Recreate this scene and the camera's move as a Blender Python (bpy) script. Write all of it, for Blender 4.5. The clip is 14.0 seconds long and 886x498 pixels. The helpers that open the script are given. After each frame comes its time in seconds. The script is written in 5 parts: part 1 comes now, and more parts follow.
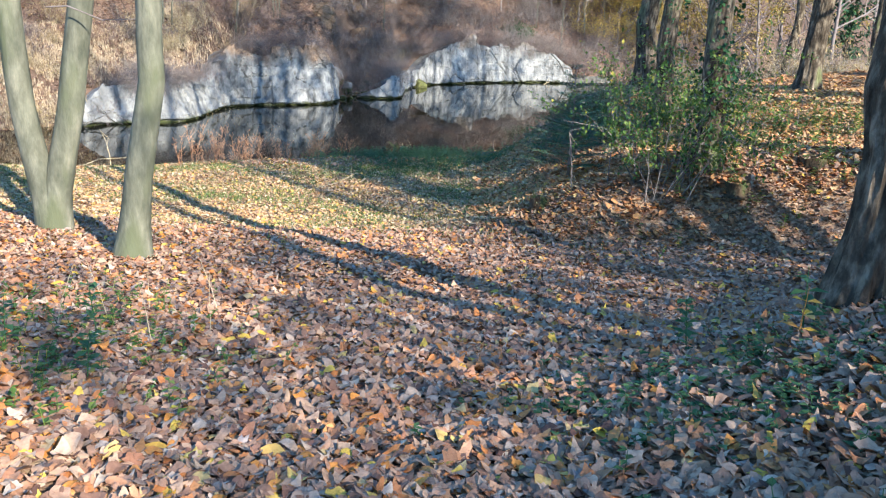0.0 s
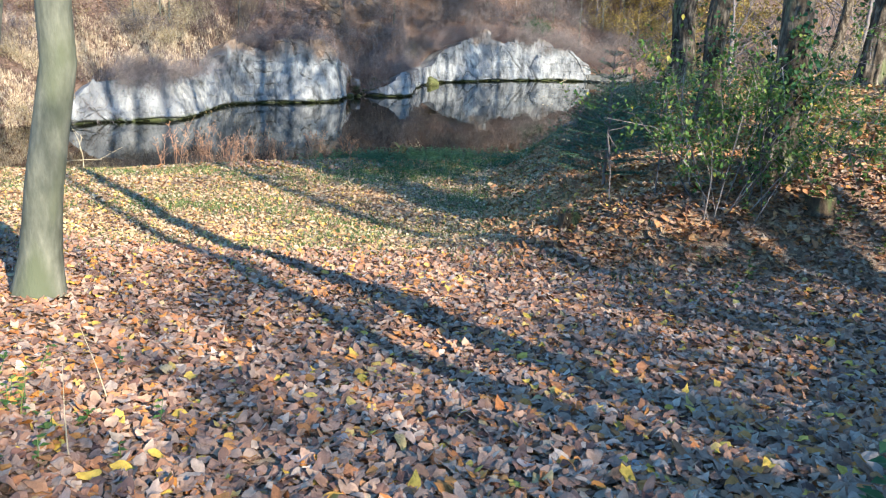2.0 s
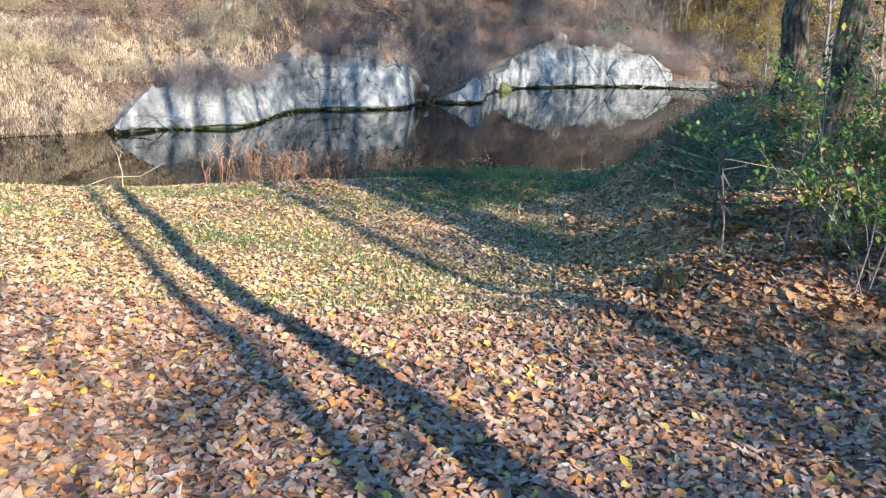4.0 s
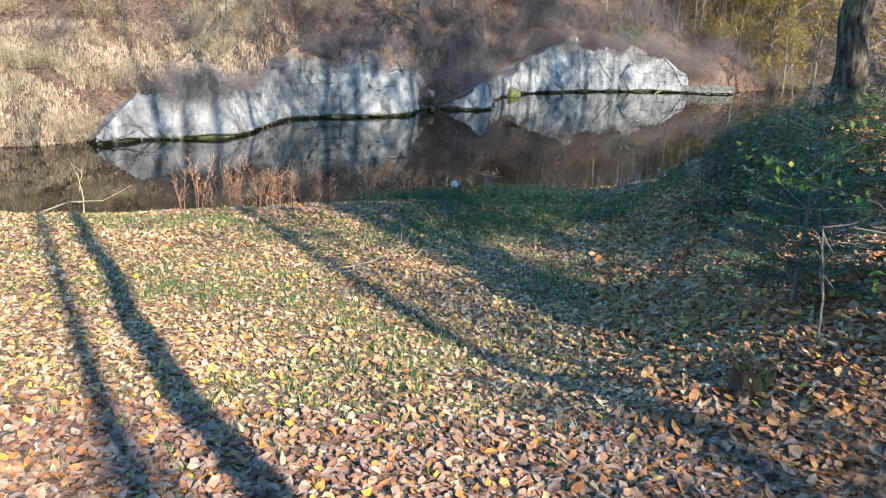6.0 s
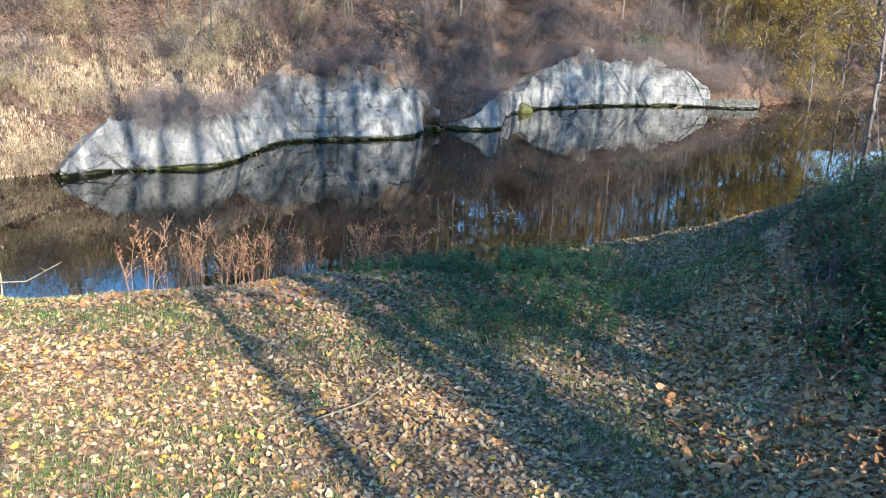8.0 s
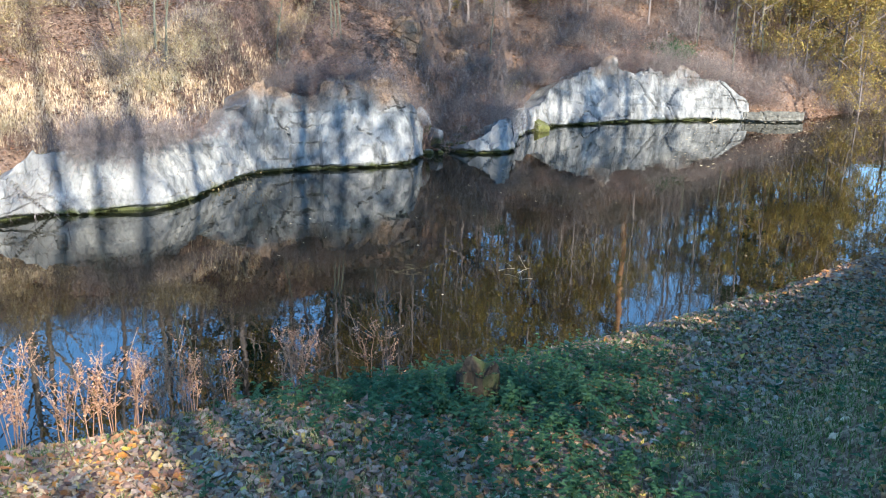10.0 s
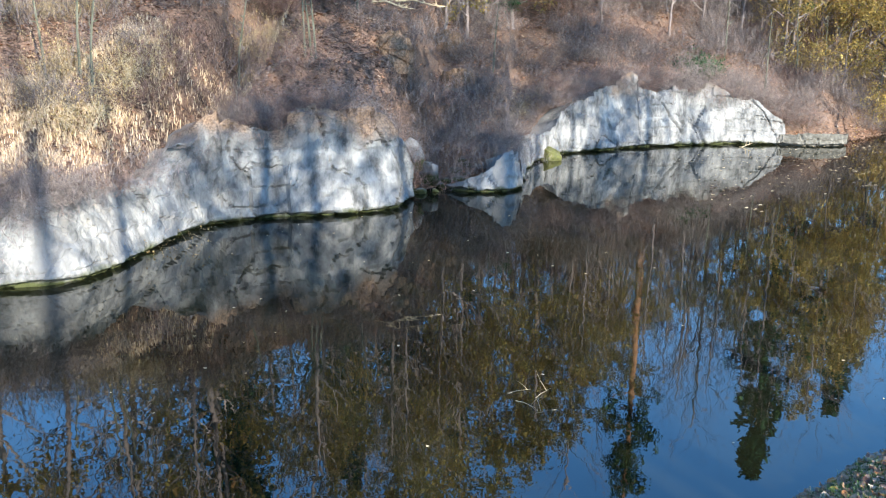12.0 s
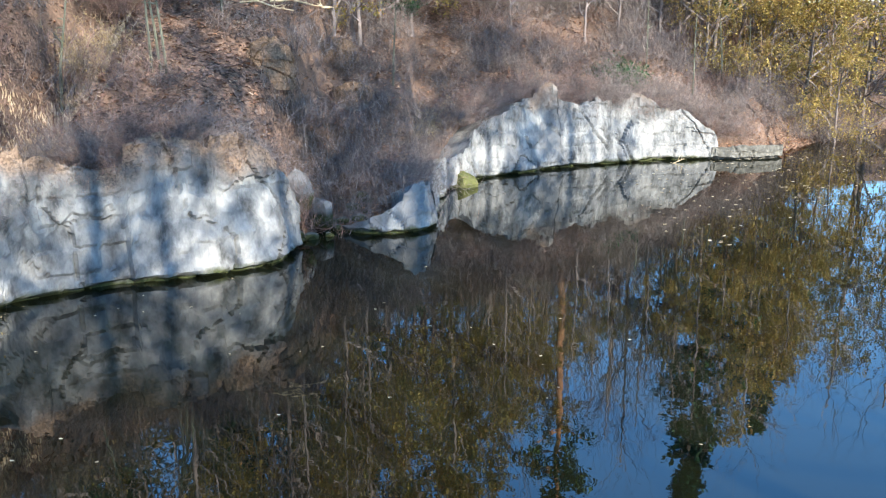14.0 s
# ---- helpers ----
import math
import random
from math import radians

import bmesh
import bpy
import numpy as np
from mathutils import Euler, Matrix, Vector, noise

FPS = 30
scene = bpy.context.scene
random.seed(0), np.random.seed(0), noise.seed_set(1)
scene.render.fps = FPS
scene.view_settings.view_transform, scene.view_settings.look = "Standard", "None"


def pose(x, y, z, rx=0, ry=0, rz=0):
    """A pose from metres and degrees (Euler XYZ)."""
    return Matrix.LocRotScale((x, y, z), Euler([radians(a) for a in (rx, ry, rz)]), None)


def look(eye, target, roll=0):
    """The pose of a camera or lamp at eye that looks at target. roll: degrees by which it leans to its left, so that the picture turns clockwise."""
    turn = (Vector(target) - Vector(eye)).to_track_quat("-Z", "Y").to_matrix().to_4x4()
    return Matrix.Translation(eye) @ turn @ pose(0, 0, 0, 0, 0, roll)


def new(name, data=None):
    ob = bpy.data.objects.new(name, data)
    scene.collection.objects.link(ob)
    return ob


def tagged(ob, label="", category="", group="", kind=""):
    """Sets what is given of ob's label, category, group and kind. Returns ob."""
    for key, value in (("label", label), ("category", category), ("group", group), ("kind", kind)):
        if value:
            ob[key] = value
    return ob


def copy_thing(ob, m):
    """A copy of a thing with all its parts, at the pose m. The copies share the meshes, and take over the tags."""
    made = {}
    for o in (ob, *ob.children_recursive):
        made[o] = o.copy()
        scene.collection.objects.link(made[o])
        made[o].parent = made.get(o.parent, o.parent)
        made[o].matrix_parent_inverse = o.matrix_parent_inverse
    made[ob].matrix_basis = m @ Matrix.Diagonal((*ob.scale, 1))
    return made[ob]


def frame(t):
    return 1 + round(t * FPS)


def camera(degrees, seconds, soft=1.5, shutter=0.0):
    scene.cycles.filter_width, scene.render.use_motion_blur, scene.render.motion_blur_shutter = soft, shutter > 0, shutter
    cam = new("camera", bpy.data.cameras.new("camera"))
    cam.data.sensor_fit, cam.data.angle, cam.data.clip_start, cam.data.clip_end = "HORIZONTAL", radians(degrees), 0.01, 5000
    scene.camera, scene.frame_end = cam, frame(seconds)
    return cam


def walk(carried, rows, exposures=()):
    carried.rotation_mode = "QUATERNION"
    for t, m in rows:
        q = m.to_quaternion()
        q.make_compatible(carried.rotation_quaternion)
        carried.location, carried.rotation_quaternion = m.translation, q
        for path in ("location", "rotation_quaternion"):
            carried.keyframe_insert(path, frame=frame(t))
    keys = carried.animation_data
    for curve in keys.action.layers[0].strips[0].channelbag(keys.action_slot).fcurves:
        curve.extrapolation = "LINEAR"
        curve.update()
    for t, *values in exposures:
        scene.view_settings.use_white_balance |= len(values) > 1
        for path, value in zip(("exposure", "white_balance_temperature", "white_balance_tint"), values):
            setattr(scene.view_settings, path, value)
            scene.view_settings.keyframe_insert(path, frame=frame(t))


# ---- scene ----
cam = camera(55.10, 14.0, soft=1.2)
PATH = [
    (0.0, look((0.000, -0.000, 4.647), (0.501, 9.581, 1.825), 2.30)),
    (0.5, look((0.039, 0.506, 4.529), (0.533, 10.087, 1.708), 2.26)),
    (1.0, look((0.076, 0.994, 4.512), (0.570, 10.574, 1.686), 2.34)),
    (1.5, look((0.106, 1.480, 4.420), (0.509, 11.064, 1.593), 2.39)),
    (2.0, look((0.117, 1.941, 4.356), (0.475, 11.525, 1.525), 2.38)),
    (2.5, look((0.127, 2.374, 4.371), (0.483, 11.959, 1.542), 2.33)),
    (3.0, look((0.165, 2.809, 4.426), (0.519, 12.392, 1.593), 2.27)),
    (3.1, look((0.175, 2.901, 4.438), (0.401, 12.487, 1.599), 2.26)),
    (3.2, look((0.186, 2.993, 4.450), (0.186, 12.580, 1.605), 2.26)),
    (3.5, look((0.185, 3.283, 4.418), (-0.183, 12.863, 1.575), 2.25)),
    (4.0, look((0.183, 3.766, 4.364), (-0.277, 13.343, 1.526), 2.23)),
    (5.3, look((0.180, 5.021, 4.224), (-0.331, 14.600, 1.399), 2.17)),
    (5.5, look((0.173, 5.205, 4.256), (-0.358, 14.783, 1.432), 2.18)),
    (6.0, look((0.112, 5.657, 4.337), (-0.428, 15.235, 1.515), 2.15)),
    (6.5, look((0.054, 6.121, 4.441), (-0.498, 15.700, 1.622), 2.14)),
    (7.0, look((-0.015, 6.733, 4.572), (-0.578, 16.311, 1.753), 2.17)),
    (7.5, look((-0.084, 7.587, 4.634), (-0.665, 17.167, 1.827), 2.10)),
    (8.0, look((-0.169, 8.585, 4.649), (-0.763, 18.166, 1.845), 2.09)),
    (8.2, look((-0.190, 9.025, 4.662), (-0.812, 18.599, 1.842), 1.99)),
    (10.3, look((-0.002, 13.666, 4.421), (-0.826, 23.268, 1.751), 1.14)),
    (10.5, look((-0.043, 14.087, 4.438), (-0.856, 23.691, 1.774), 1.18)),
    (11.0, look((-0.071, 15.187, 4.509), (-0.911, 24.796, 1.871), 1.03)),
    (11.5, look((-0.106, 16.310, 4.537), (-0.971, 25.926, 1.933), 0.82)),
    (12.0, look((-0.213, 17.550, 4.611), (-1.070, 27.165, 2.001), 0.82)),
    (12.5, look((-0.243, 18.686, 4.448), (-1.126, 28.322, 1.925), 0.46)),
    (13.0, look((-0.248, 19.787, 4.319), (-1.161, 29.439, 1.869), 0.14)),
    (13.5, look((-0.395, 21.011, 4.335), (-1.281, 30.663, 1.871), 0.26)),
    (13.6, look((-0.428, 21.255, 4.315), (-1.332, 30.907, 1.862), 0.17)),
    (13.7, look((-0.461, 21.499, 4.295), (-1.221, 31.166, 1.852), 0.08)),
    (13.8, look((-0.493, 21.743, 4.275), (-0.942, 31.432, 1.842), -0.02)),
    (13.9, look((-0.526, 21.987, 4.255), (-0.611, 31.688, 1.832), -0.11)),
    (14.0, look((-0.559, 22.231, 4.235), (-0.262, 31.931, 1.822), -0.20)),
]
EXPOSURE = [(0.0, 1.16), (3.5, 1.16), (6.0, 1.04), (8.5, 1.04), (10.5, 1.36), (14.0, 1.36)]
walk(cam, PATH, EXPOSURE)

# ---------------------------------------------------------------- daylight
SUN_AZ, SUN_EL = radians(147), radians(27)      # clockwise from +y; low autumn sun behind the walker
sun_from = Vector((math.sin(SUN_AZ) * math.cos(SUN_EL), math.cos(SUN_AZ) * math.cos(SUN_EL), math.sin(SUN_EL)))
world = bpy.data.worlds.new("sky")
scene.world = world
world.use_nodes = True
sky = world.node_tree.nodes.new("ShaderNodeTexSky")
sky.sky_type = "NISHITA"
sky.sun_disc = False
sky.sun_elevation, sky.sun_rotation = SUN_EL, SUN_AZ
sky.air_density, sky.dust_density, sky.ozone_density = 1.0, 0.1, 3.0
deep = world.node_tree.nodes.new("ShaderNodeHueSaturation")      # the clear, deep blue of a cold day
deep.inputs["Saturation"].default_value = 1.24
world.node_tree.links.new(sky.outputs[0], deep.inputs["Color"])
world.node_tree.links.new(deep.outputs[0], world.node_tree.nodes["Background"].inputs[0])
world.node_tree.nodes["Background"].inputs[1].default_value = 0.225
sun = new("sun", bpy.data.lights.new("sun", "SUN"))
sun.data.energy, sun.data.angle, sun.data.color = 6.1, radians(0.55), (1.0, 0.95, 0.84)
sun.matrix_world = look(sun_from * 80, (0, 0, 0))

# ---------------------------------------------------------------- materials


def shader(name, stops, scale=6.0, rough=0.85, bump=0.3, bump_scale=40.0, vary=0.0, by="noise", stretch=(1, 1, 1),
           metallic=0.0, patches=None, through_light=0.0):
    """A surface: a colour ramp along noise (or along each piece's own random value), a second, larger noise for stains, fine relief."""
    m = bpy.data.materials.new(name)
    m.use_nodes = True
    nt = m.node_tree
    bsdf = nt.nodes["Principled BSDF"]
    coord = nt.nodes.new("ShaderNodeTexCoord")
    mapping = nt.nodes.new("ShaderNodeMapping")
    mapping.inputs["Scale"].default_value = stretch
    nt.links.new(coord.outputs["Object"], mapping.inputs[0])
    ramp = nt.nodes.new("ShaderNodeValToRGB")
    while len(ramp.color_ramp.elements) < len(stops):
        ramp.color_ramp.elements.new(0.5)
    for e, (p, c) in zip(ramp.color_ramp.elements, stops):
        e.position, e.color = p, (*c, 1)
    tex = nt.nodes.new("ShaderNodeTexNoise")
    tex.inputs["Scale"].default_value, tex.inputs["Detail"].default_value, tex.inputs["Roughness"].default_value = scale, 7, 0.65
    nt.links.new(mapping.outputs[0], tex.inputs["Vector"])
    if by == "island":
        src = nt.nodes.new("ShaderNodeNewGeometry").outputs["Random Per Island"]
    elif by == "object":
        src = nt.nodes.new("ShaderNodeObjectInfo").outputs["Random"]
    elif by == "cells":
        vor = nt.nodes.new("ShaderNodeTexVoronoi")
        vor.inputs["Scale"].default_value = scale
        nt.links.new(mapping.outputs[0], vor.inputs["Vector"])
        sep = nt.nodes.new("ShaderNodeSeparateColor")
        nt.links.new(vor.outputs["Color"], sep.inputs[0])
        src = sep.outputs[0]
    else:
        src = tex.outputs[0]
    nt.links.new(src, ramp.inputs[0])
    col = ramp.outputs[0]
    big = nt.nodes.new("ShaderNodeTexNoise")
    big.inputs["Scale"].default_value, big.inputs["Detail"].default_value = 0.45 if patches is None else patches[0], 5
    nt.links.new(mapping.outputs[0], big.inputs["Vector"])
    if patches is not None:
        edge = nt.nodes.new("ShaderNodeMapRange")
        edge.inputs[1].default_value, edge.inputs[2].default_value = patches[1], patches[2]
        nt.links.new(big.outputs[0], edge.inputs[0])
        mix = nt.nodes.new("ShaderNodeMix")
        mix.data_type = "RGBA"
        nt.links.new(edge.outputs[0], mix.inputs[0])
        nt.links.new(col, mix.inputs[6])
        mix.inputs[7].default_value = (*patches[3], 1)
        col = mix.outputs[2]
    if vary:
        hsv = nt.nodes.new("ShaderNodeHueSaturation")
        span = nt.nodes.new("ShaderNodeMapRange")
        span.inputs[1].default_value, span.inputs[2].default_value = 0.3, 0.7
        span.inputs[3].default_value, span.inputs[4].default_value = 1 - vary, 1 + vary
        nt.links.new(tex.outputs[0] if by != "noise" else big.outputs[0], span.inputs[0])
        nt.links.new(span.outputs[0], hsv.inputs["Value"])
        nt.links.new(col, hsv.inputs["Color"])
        col = hsv.outputs[0]
    nt.links.new(col, bsdf.inputs["Base Color"])
    bsdf.inputs["Roughness"].default_value, bsdf.inputs["Metallic"].default_value = rough, metallic
    bsdf.inputs["Specular IOR Level"].default_value = 0.12
    if bump:
        fine = nt.nodes.new("ShaderNodeTexNoise")
        fine.inputs["Scale"].default_value, fine.inputs["Detail"].default_value = bump_scale, 6
        nt.links.new(mapping.outputs[0], fine.inputs["Vector"])
        b = nt.nodes.new("ShaderNodeBump")
        b.inputs["Strength"].default_value, b.inputs["Distance"].default_value = bump, 0.02
        nt.links.new(fine.outputs[0], b.inputs["Height"])
        nt.links.new(b.outputs[0], bsdf.inputs["Normal"])
    if through_light:
        glow = nt.nodes.new("ShaderNodeBsdfTranslucent")
        nt.links.new(col, glow.inputs[0])
        both = nt.nodes.new("ShaderNodeMixShader")
        both.inputs[0].default_value = through_light
        nt.links.new(bsdf.outputs[0], both.inputs[1])
        nt.links.new(glow.outputs[0], both.inputs[2])
        nt.links.new(both.outputs[0], nt.nodes["Material Output"].inputs[0])
    return m


M_SOIL = shader("leaf_mould", [(0.0, (0.12, 0.072, 0.046)), (0.4, (0.22, 0.135, 0.085)), (0.75, (0.32, 0.205, 0.13)), (1.0, (0.40, 0.29, 0.19))], 28, 0.95, 0.8, 60, 0.3, by="cells")
M_HILL = shader("hillside_litter", [(0.0, (0.045, 0.03, 0.024)), (0.3, (0.095, 0.06, 0.044)), (0.65, (0.15, 0.092, 0.064)), (1.0, (0.215, 0.145, 0.105))],
                19, 0.95, 0.9, 14, 0.4, by="cells", patches=(0.22, 0.48, 0.66, (0.15, 0.098, 0.07)))
M_LEAF = shader("fallen_leaf", [(0.0, (0.10, 0.05, 0.038)), (0.10, (0.27, 0.15, 0.10)), (0.24, (0.36, 0.24, 0.165)), (0.36, (0.34, 0.15, 0.085)),
                                (0.48, (0.43, 0.30, 0.21)), (0.57, (0.18, 0.085, 0.06)), (0.66, (0.50, 0.38, 0.285)), (0.74, (0.48, 0.17, 0.05)),
                                (0.83, (0.28, 0.155, 0.10)), (0.90, (0.56, 0.22, 0.045)), (0.95, (0.30, 0.25, 0.23)), (0.985, (0.60, 0.38, 0.07))], 30, 0.6, 0.25, 90, 0.3, by="island")
M_LAWN_LEAF = shader("lawn_leaf", [(0.0, (0.17, 0.085, 0.05)), (0.16, (0.40, 0.24, 0.13)), (0.32, (0.54, 0.40, 0.25)), (0.46, (0.34, 0.17, 0.085)), (0.6, (0.60, 0.47, 0.30)),
                                   (0.74, (0.48, 0.21, 0.07)), (0.86, (0.46, 0.30, 0.16)), (0.96, (0.62, 0.40, 0.09))], 30, 0.6, 0.2, 90, 0.25, by="island")
M_ORANGE_LEAF = shader("orange_leaf", [(0.0, (0.26, 0.12, 0.06)), (0.35, (0.46, 0.21, 0.095)), (0.65, (0.56, 0.28, 0.11)), (0.85, (0.42, 0.26, 0.15)), (1.0, (0.56, 0.36, 0.18))],
                       30, 0.65, 0, 90, 0.3, by="island")
M_PALE_LEAF = shader("pale_dry_leaf", [(0.0, (0.24, 0.16, 0.075)), (0.5, (0.36, 0.26, 0.12)), (1.0, (0.50, 0.38, 0.19))], 5, 0.8, 0, 10, 0.2, by="island", through_light=0.2)
M_HILL_LEAF = shader("hillside_leaf", [(0.0, (0.10, 0.055, 0.04)), (0.3, (0.20, 0.11, 0.075)), (0.6, (0.29, 0.185, 0.13)), (0.85, (0.33, 0.155, 0.08)), (1.0, (0.42, 0.33, 0.24))],
                     30, 0.7, 0, 90, 0.3, by="island")
M_YELLOW_LEAF = shader("yellow_leaf", [(0.0, (0.62, 0.40, 0.06)), (0.4, (0.60, 0.27, 0.06)), (0.7, (0.50, 0.20, 0.06)), (1.0, (0.62, 0.46, 0.13))], 30, 0.55, 0.2, 80, 0.2, by="object")
M_GRASS = shader("grass_blade", [(0.0, (0.06, 0.10, 0.03)), (0.45, (0.10, 0.175, 0.045)), (0.68, (0.19, 0.25, 0.075)), (0.84, (0.42, 0.36, 0.18)), (1.0, (0.55, 0.47, 0.27))],
                 3, 0.6, 0, 10, 0.2, by="island", through_light=0.25)
M_HERB = shader("herb_leaf", [(0.0, (0.035, 0.085, 0.036)), (0.6, (0.06, 0.135, 0.055)), (1.0, (0.115, 0.19, 0.08))], 3, 0.5, 0, 10, 0.2, by="island", through_light=0.25)
M_IVY = shader("ivy_leaf", [(0.0, (0.016, 0.055, 0.022)), (0.7, (0.035, 0.095, 0.035)), (1.0, (0.08, 0.13, 0.05))], 3, 0.38, 0, 10, 0.2, by="island", through_light=0.1)
M_BUSH = shader("privet_leaf", [(0.0, (0.05, 0.11, 0.03)), (0.6, (0.095, 0.17, 0.04)), (0.93, (0.20, 0.25, 0.06)), (1.0, (0.45, 0.36, 0.06))], 3, 0.45, 0, 10, 0.2, by="island", through_light=0.3)
M_NEEDLE = shader("fir_needles", [(0.0, (0.018, 0.05, 0.028)), (0.7, (0.035, 0.09, 0.04)), (1.0, (0.07, 0.13, 0.05))], 3, 0.5, 0, 10, 0.2, by="island")
M_YOUNG = shader("young_spruce_needles", [(0.0, (0.03, 0.075, 0.05)), (0.6, (0.07, 0.14, 0.08)), (1.0, (0.15, 0.22, 0.10))], 3, 0.5, 0, 10, 0.2, by="island")
M_PINE = shader("pine_needles", [(0.0, (0.03, 0.06, 0.02)), (0.7, (0.06, 0.10, 0.03)), (1.0, (0.11, 0.14, 0.05))], 3, 0.55, 0, 10, 0.2, by="island")
M_AUTUMN = shader("autumn_crown_leaf", [(0.0, (0.15, 0.135, 0.035)), (0.5, (0.29, 0.235, 0.065)), (0.8, (0.27, 0.15, 0.06)), (1.0, (0.44, 0.36, 0.10))], 3, 0.6, 0, 10, 0.2, by="island", through_light=0.3)
M_GOLD = shader("gold_crown_leaf", [(0.0, (0.20, 0.16, 0.05)), (0.5, (0.44, 0.34, 0.10)), (0.8, (0.36, 0.21, 0.09)), (1.0, (0.60, 0.48, 0.14))], 3, 0.6, 0, 10, 0.2, by="island", through_light=0.3)
M_SMOOTH_BARK = shader("smooth_bark", [(0.3, (0.06, 0.064, 0.046)), (0.5, (0.12, 0.12, 0.088)), (0.7, (0.21, 0.2, 0.15))], 7, 0.85, 0.5, 30, 0.25,
                       stretch=(1, 1, 0.35), patches=(2.2, 0.52, 0.62, (0.085, 0.092, 0.055)))
M_ROUGH_BARK = shader("furrowed_bark", [(0.32, (0.018, 0.014, 0.010)), (0.5, (0.075, 0.058, 0.042)), (0.68, (0.22, 0.18, 0.135))], 12, 0.95, 1.0, 34, 0.3,
                      stretch=(1, 1, 0.42), patches=(3.0, 0.56, 0.66, (0.10, 0.11, 0.05)))
M_PINE_BARK = shader("pine_bark", [(0.3, (0.16, 0.075, 0.04)), (0.6, (0.36, 0.19, 0.10)), (0.8, (0.45, 0.28, 0.17))], 5, 0.9, 0.5, 20, 0.2)
M_TWIG = shader("bare_twig", [(0.0, (0.075, 0.06, 0.054)), (0.5, (0.17, 0.138, 0.126)), (1.0, (0.31, 0.262, 0.238))], 5, 0.9, 0, 10, 0.25, by="island")
M_RUSSET = shader("russet_twig", [(0.0, (0.10, 0.062, 0.05)), (0.5, (0.20, 0.125, 0.10)), (1.0, (0.34, 0.23, 0.18))], 5, 0.9, 0, 10, 0.2, by="island")
M_DRY = shader("dry_stalk", [(0.0, (0.26, 0.13, 0.075)), (0.5, (0.38, 0.20, 0.12)), (1.0, (0.50, 0.32, 0.20))], 5, 0.9, 0, 10, 0.2, by="island")
M_STRAW = shader("straw_stalk", [(0.0, (0.35, 0.27, 0.16)), (1.0, (0.55, 0.45, 0.30))], 5, 0.9, 0, 10, 0.2, by="island")
M_WOOD = shader("rotten_wood", [(0.3, (0.025, 0.018, 0.012)), (0.6, (0.09, 0.065, 0.042)), (0.8, (0.17, 0.125, 0.08))], 18, 0.95, 0.9, 50, 0.2,
                stretch=(1, 1, 0.3), patches=(5, 0.56, 0.66, (0.06, 0.075, 0.03)))


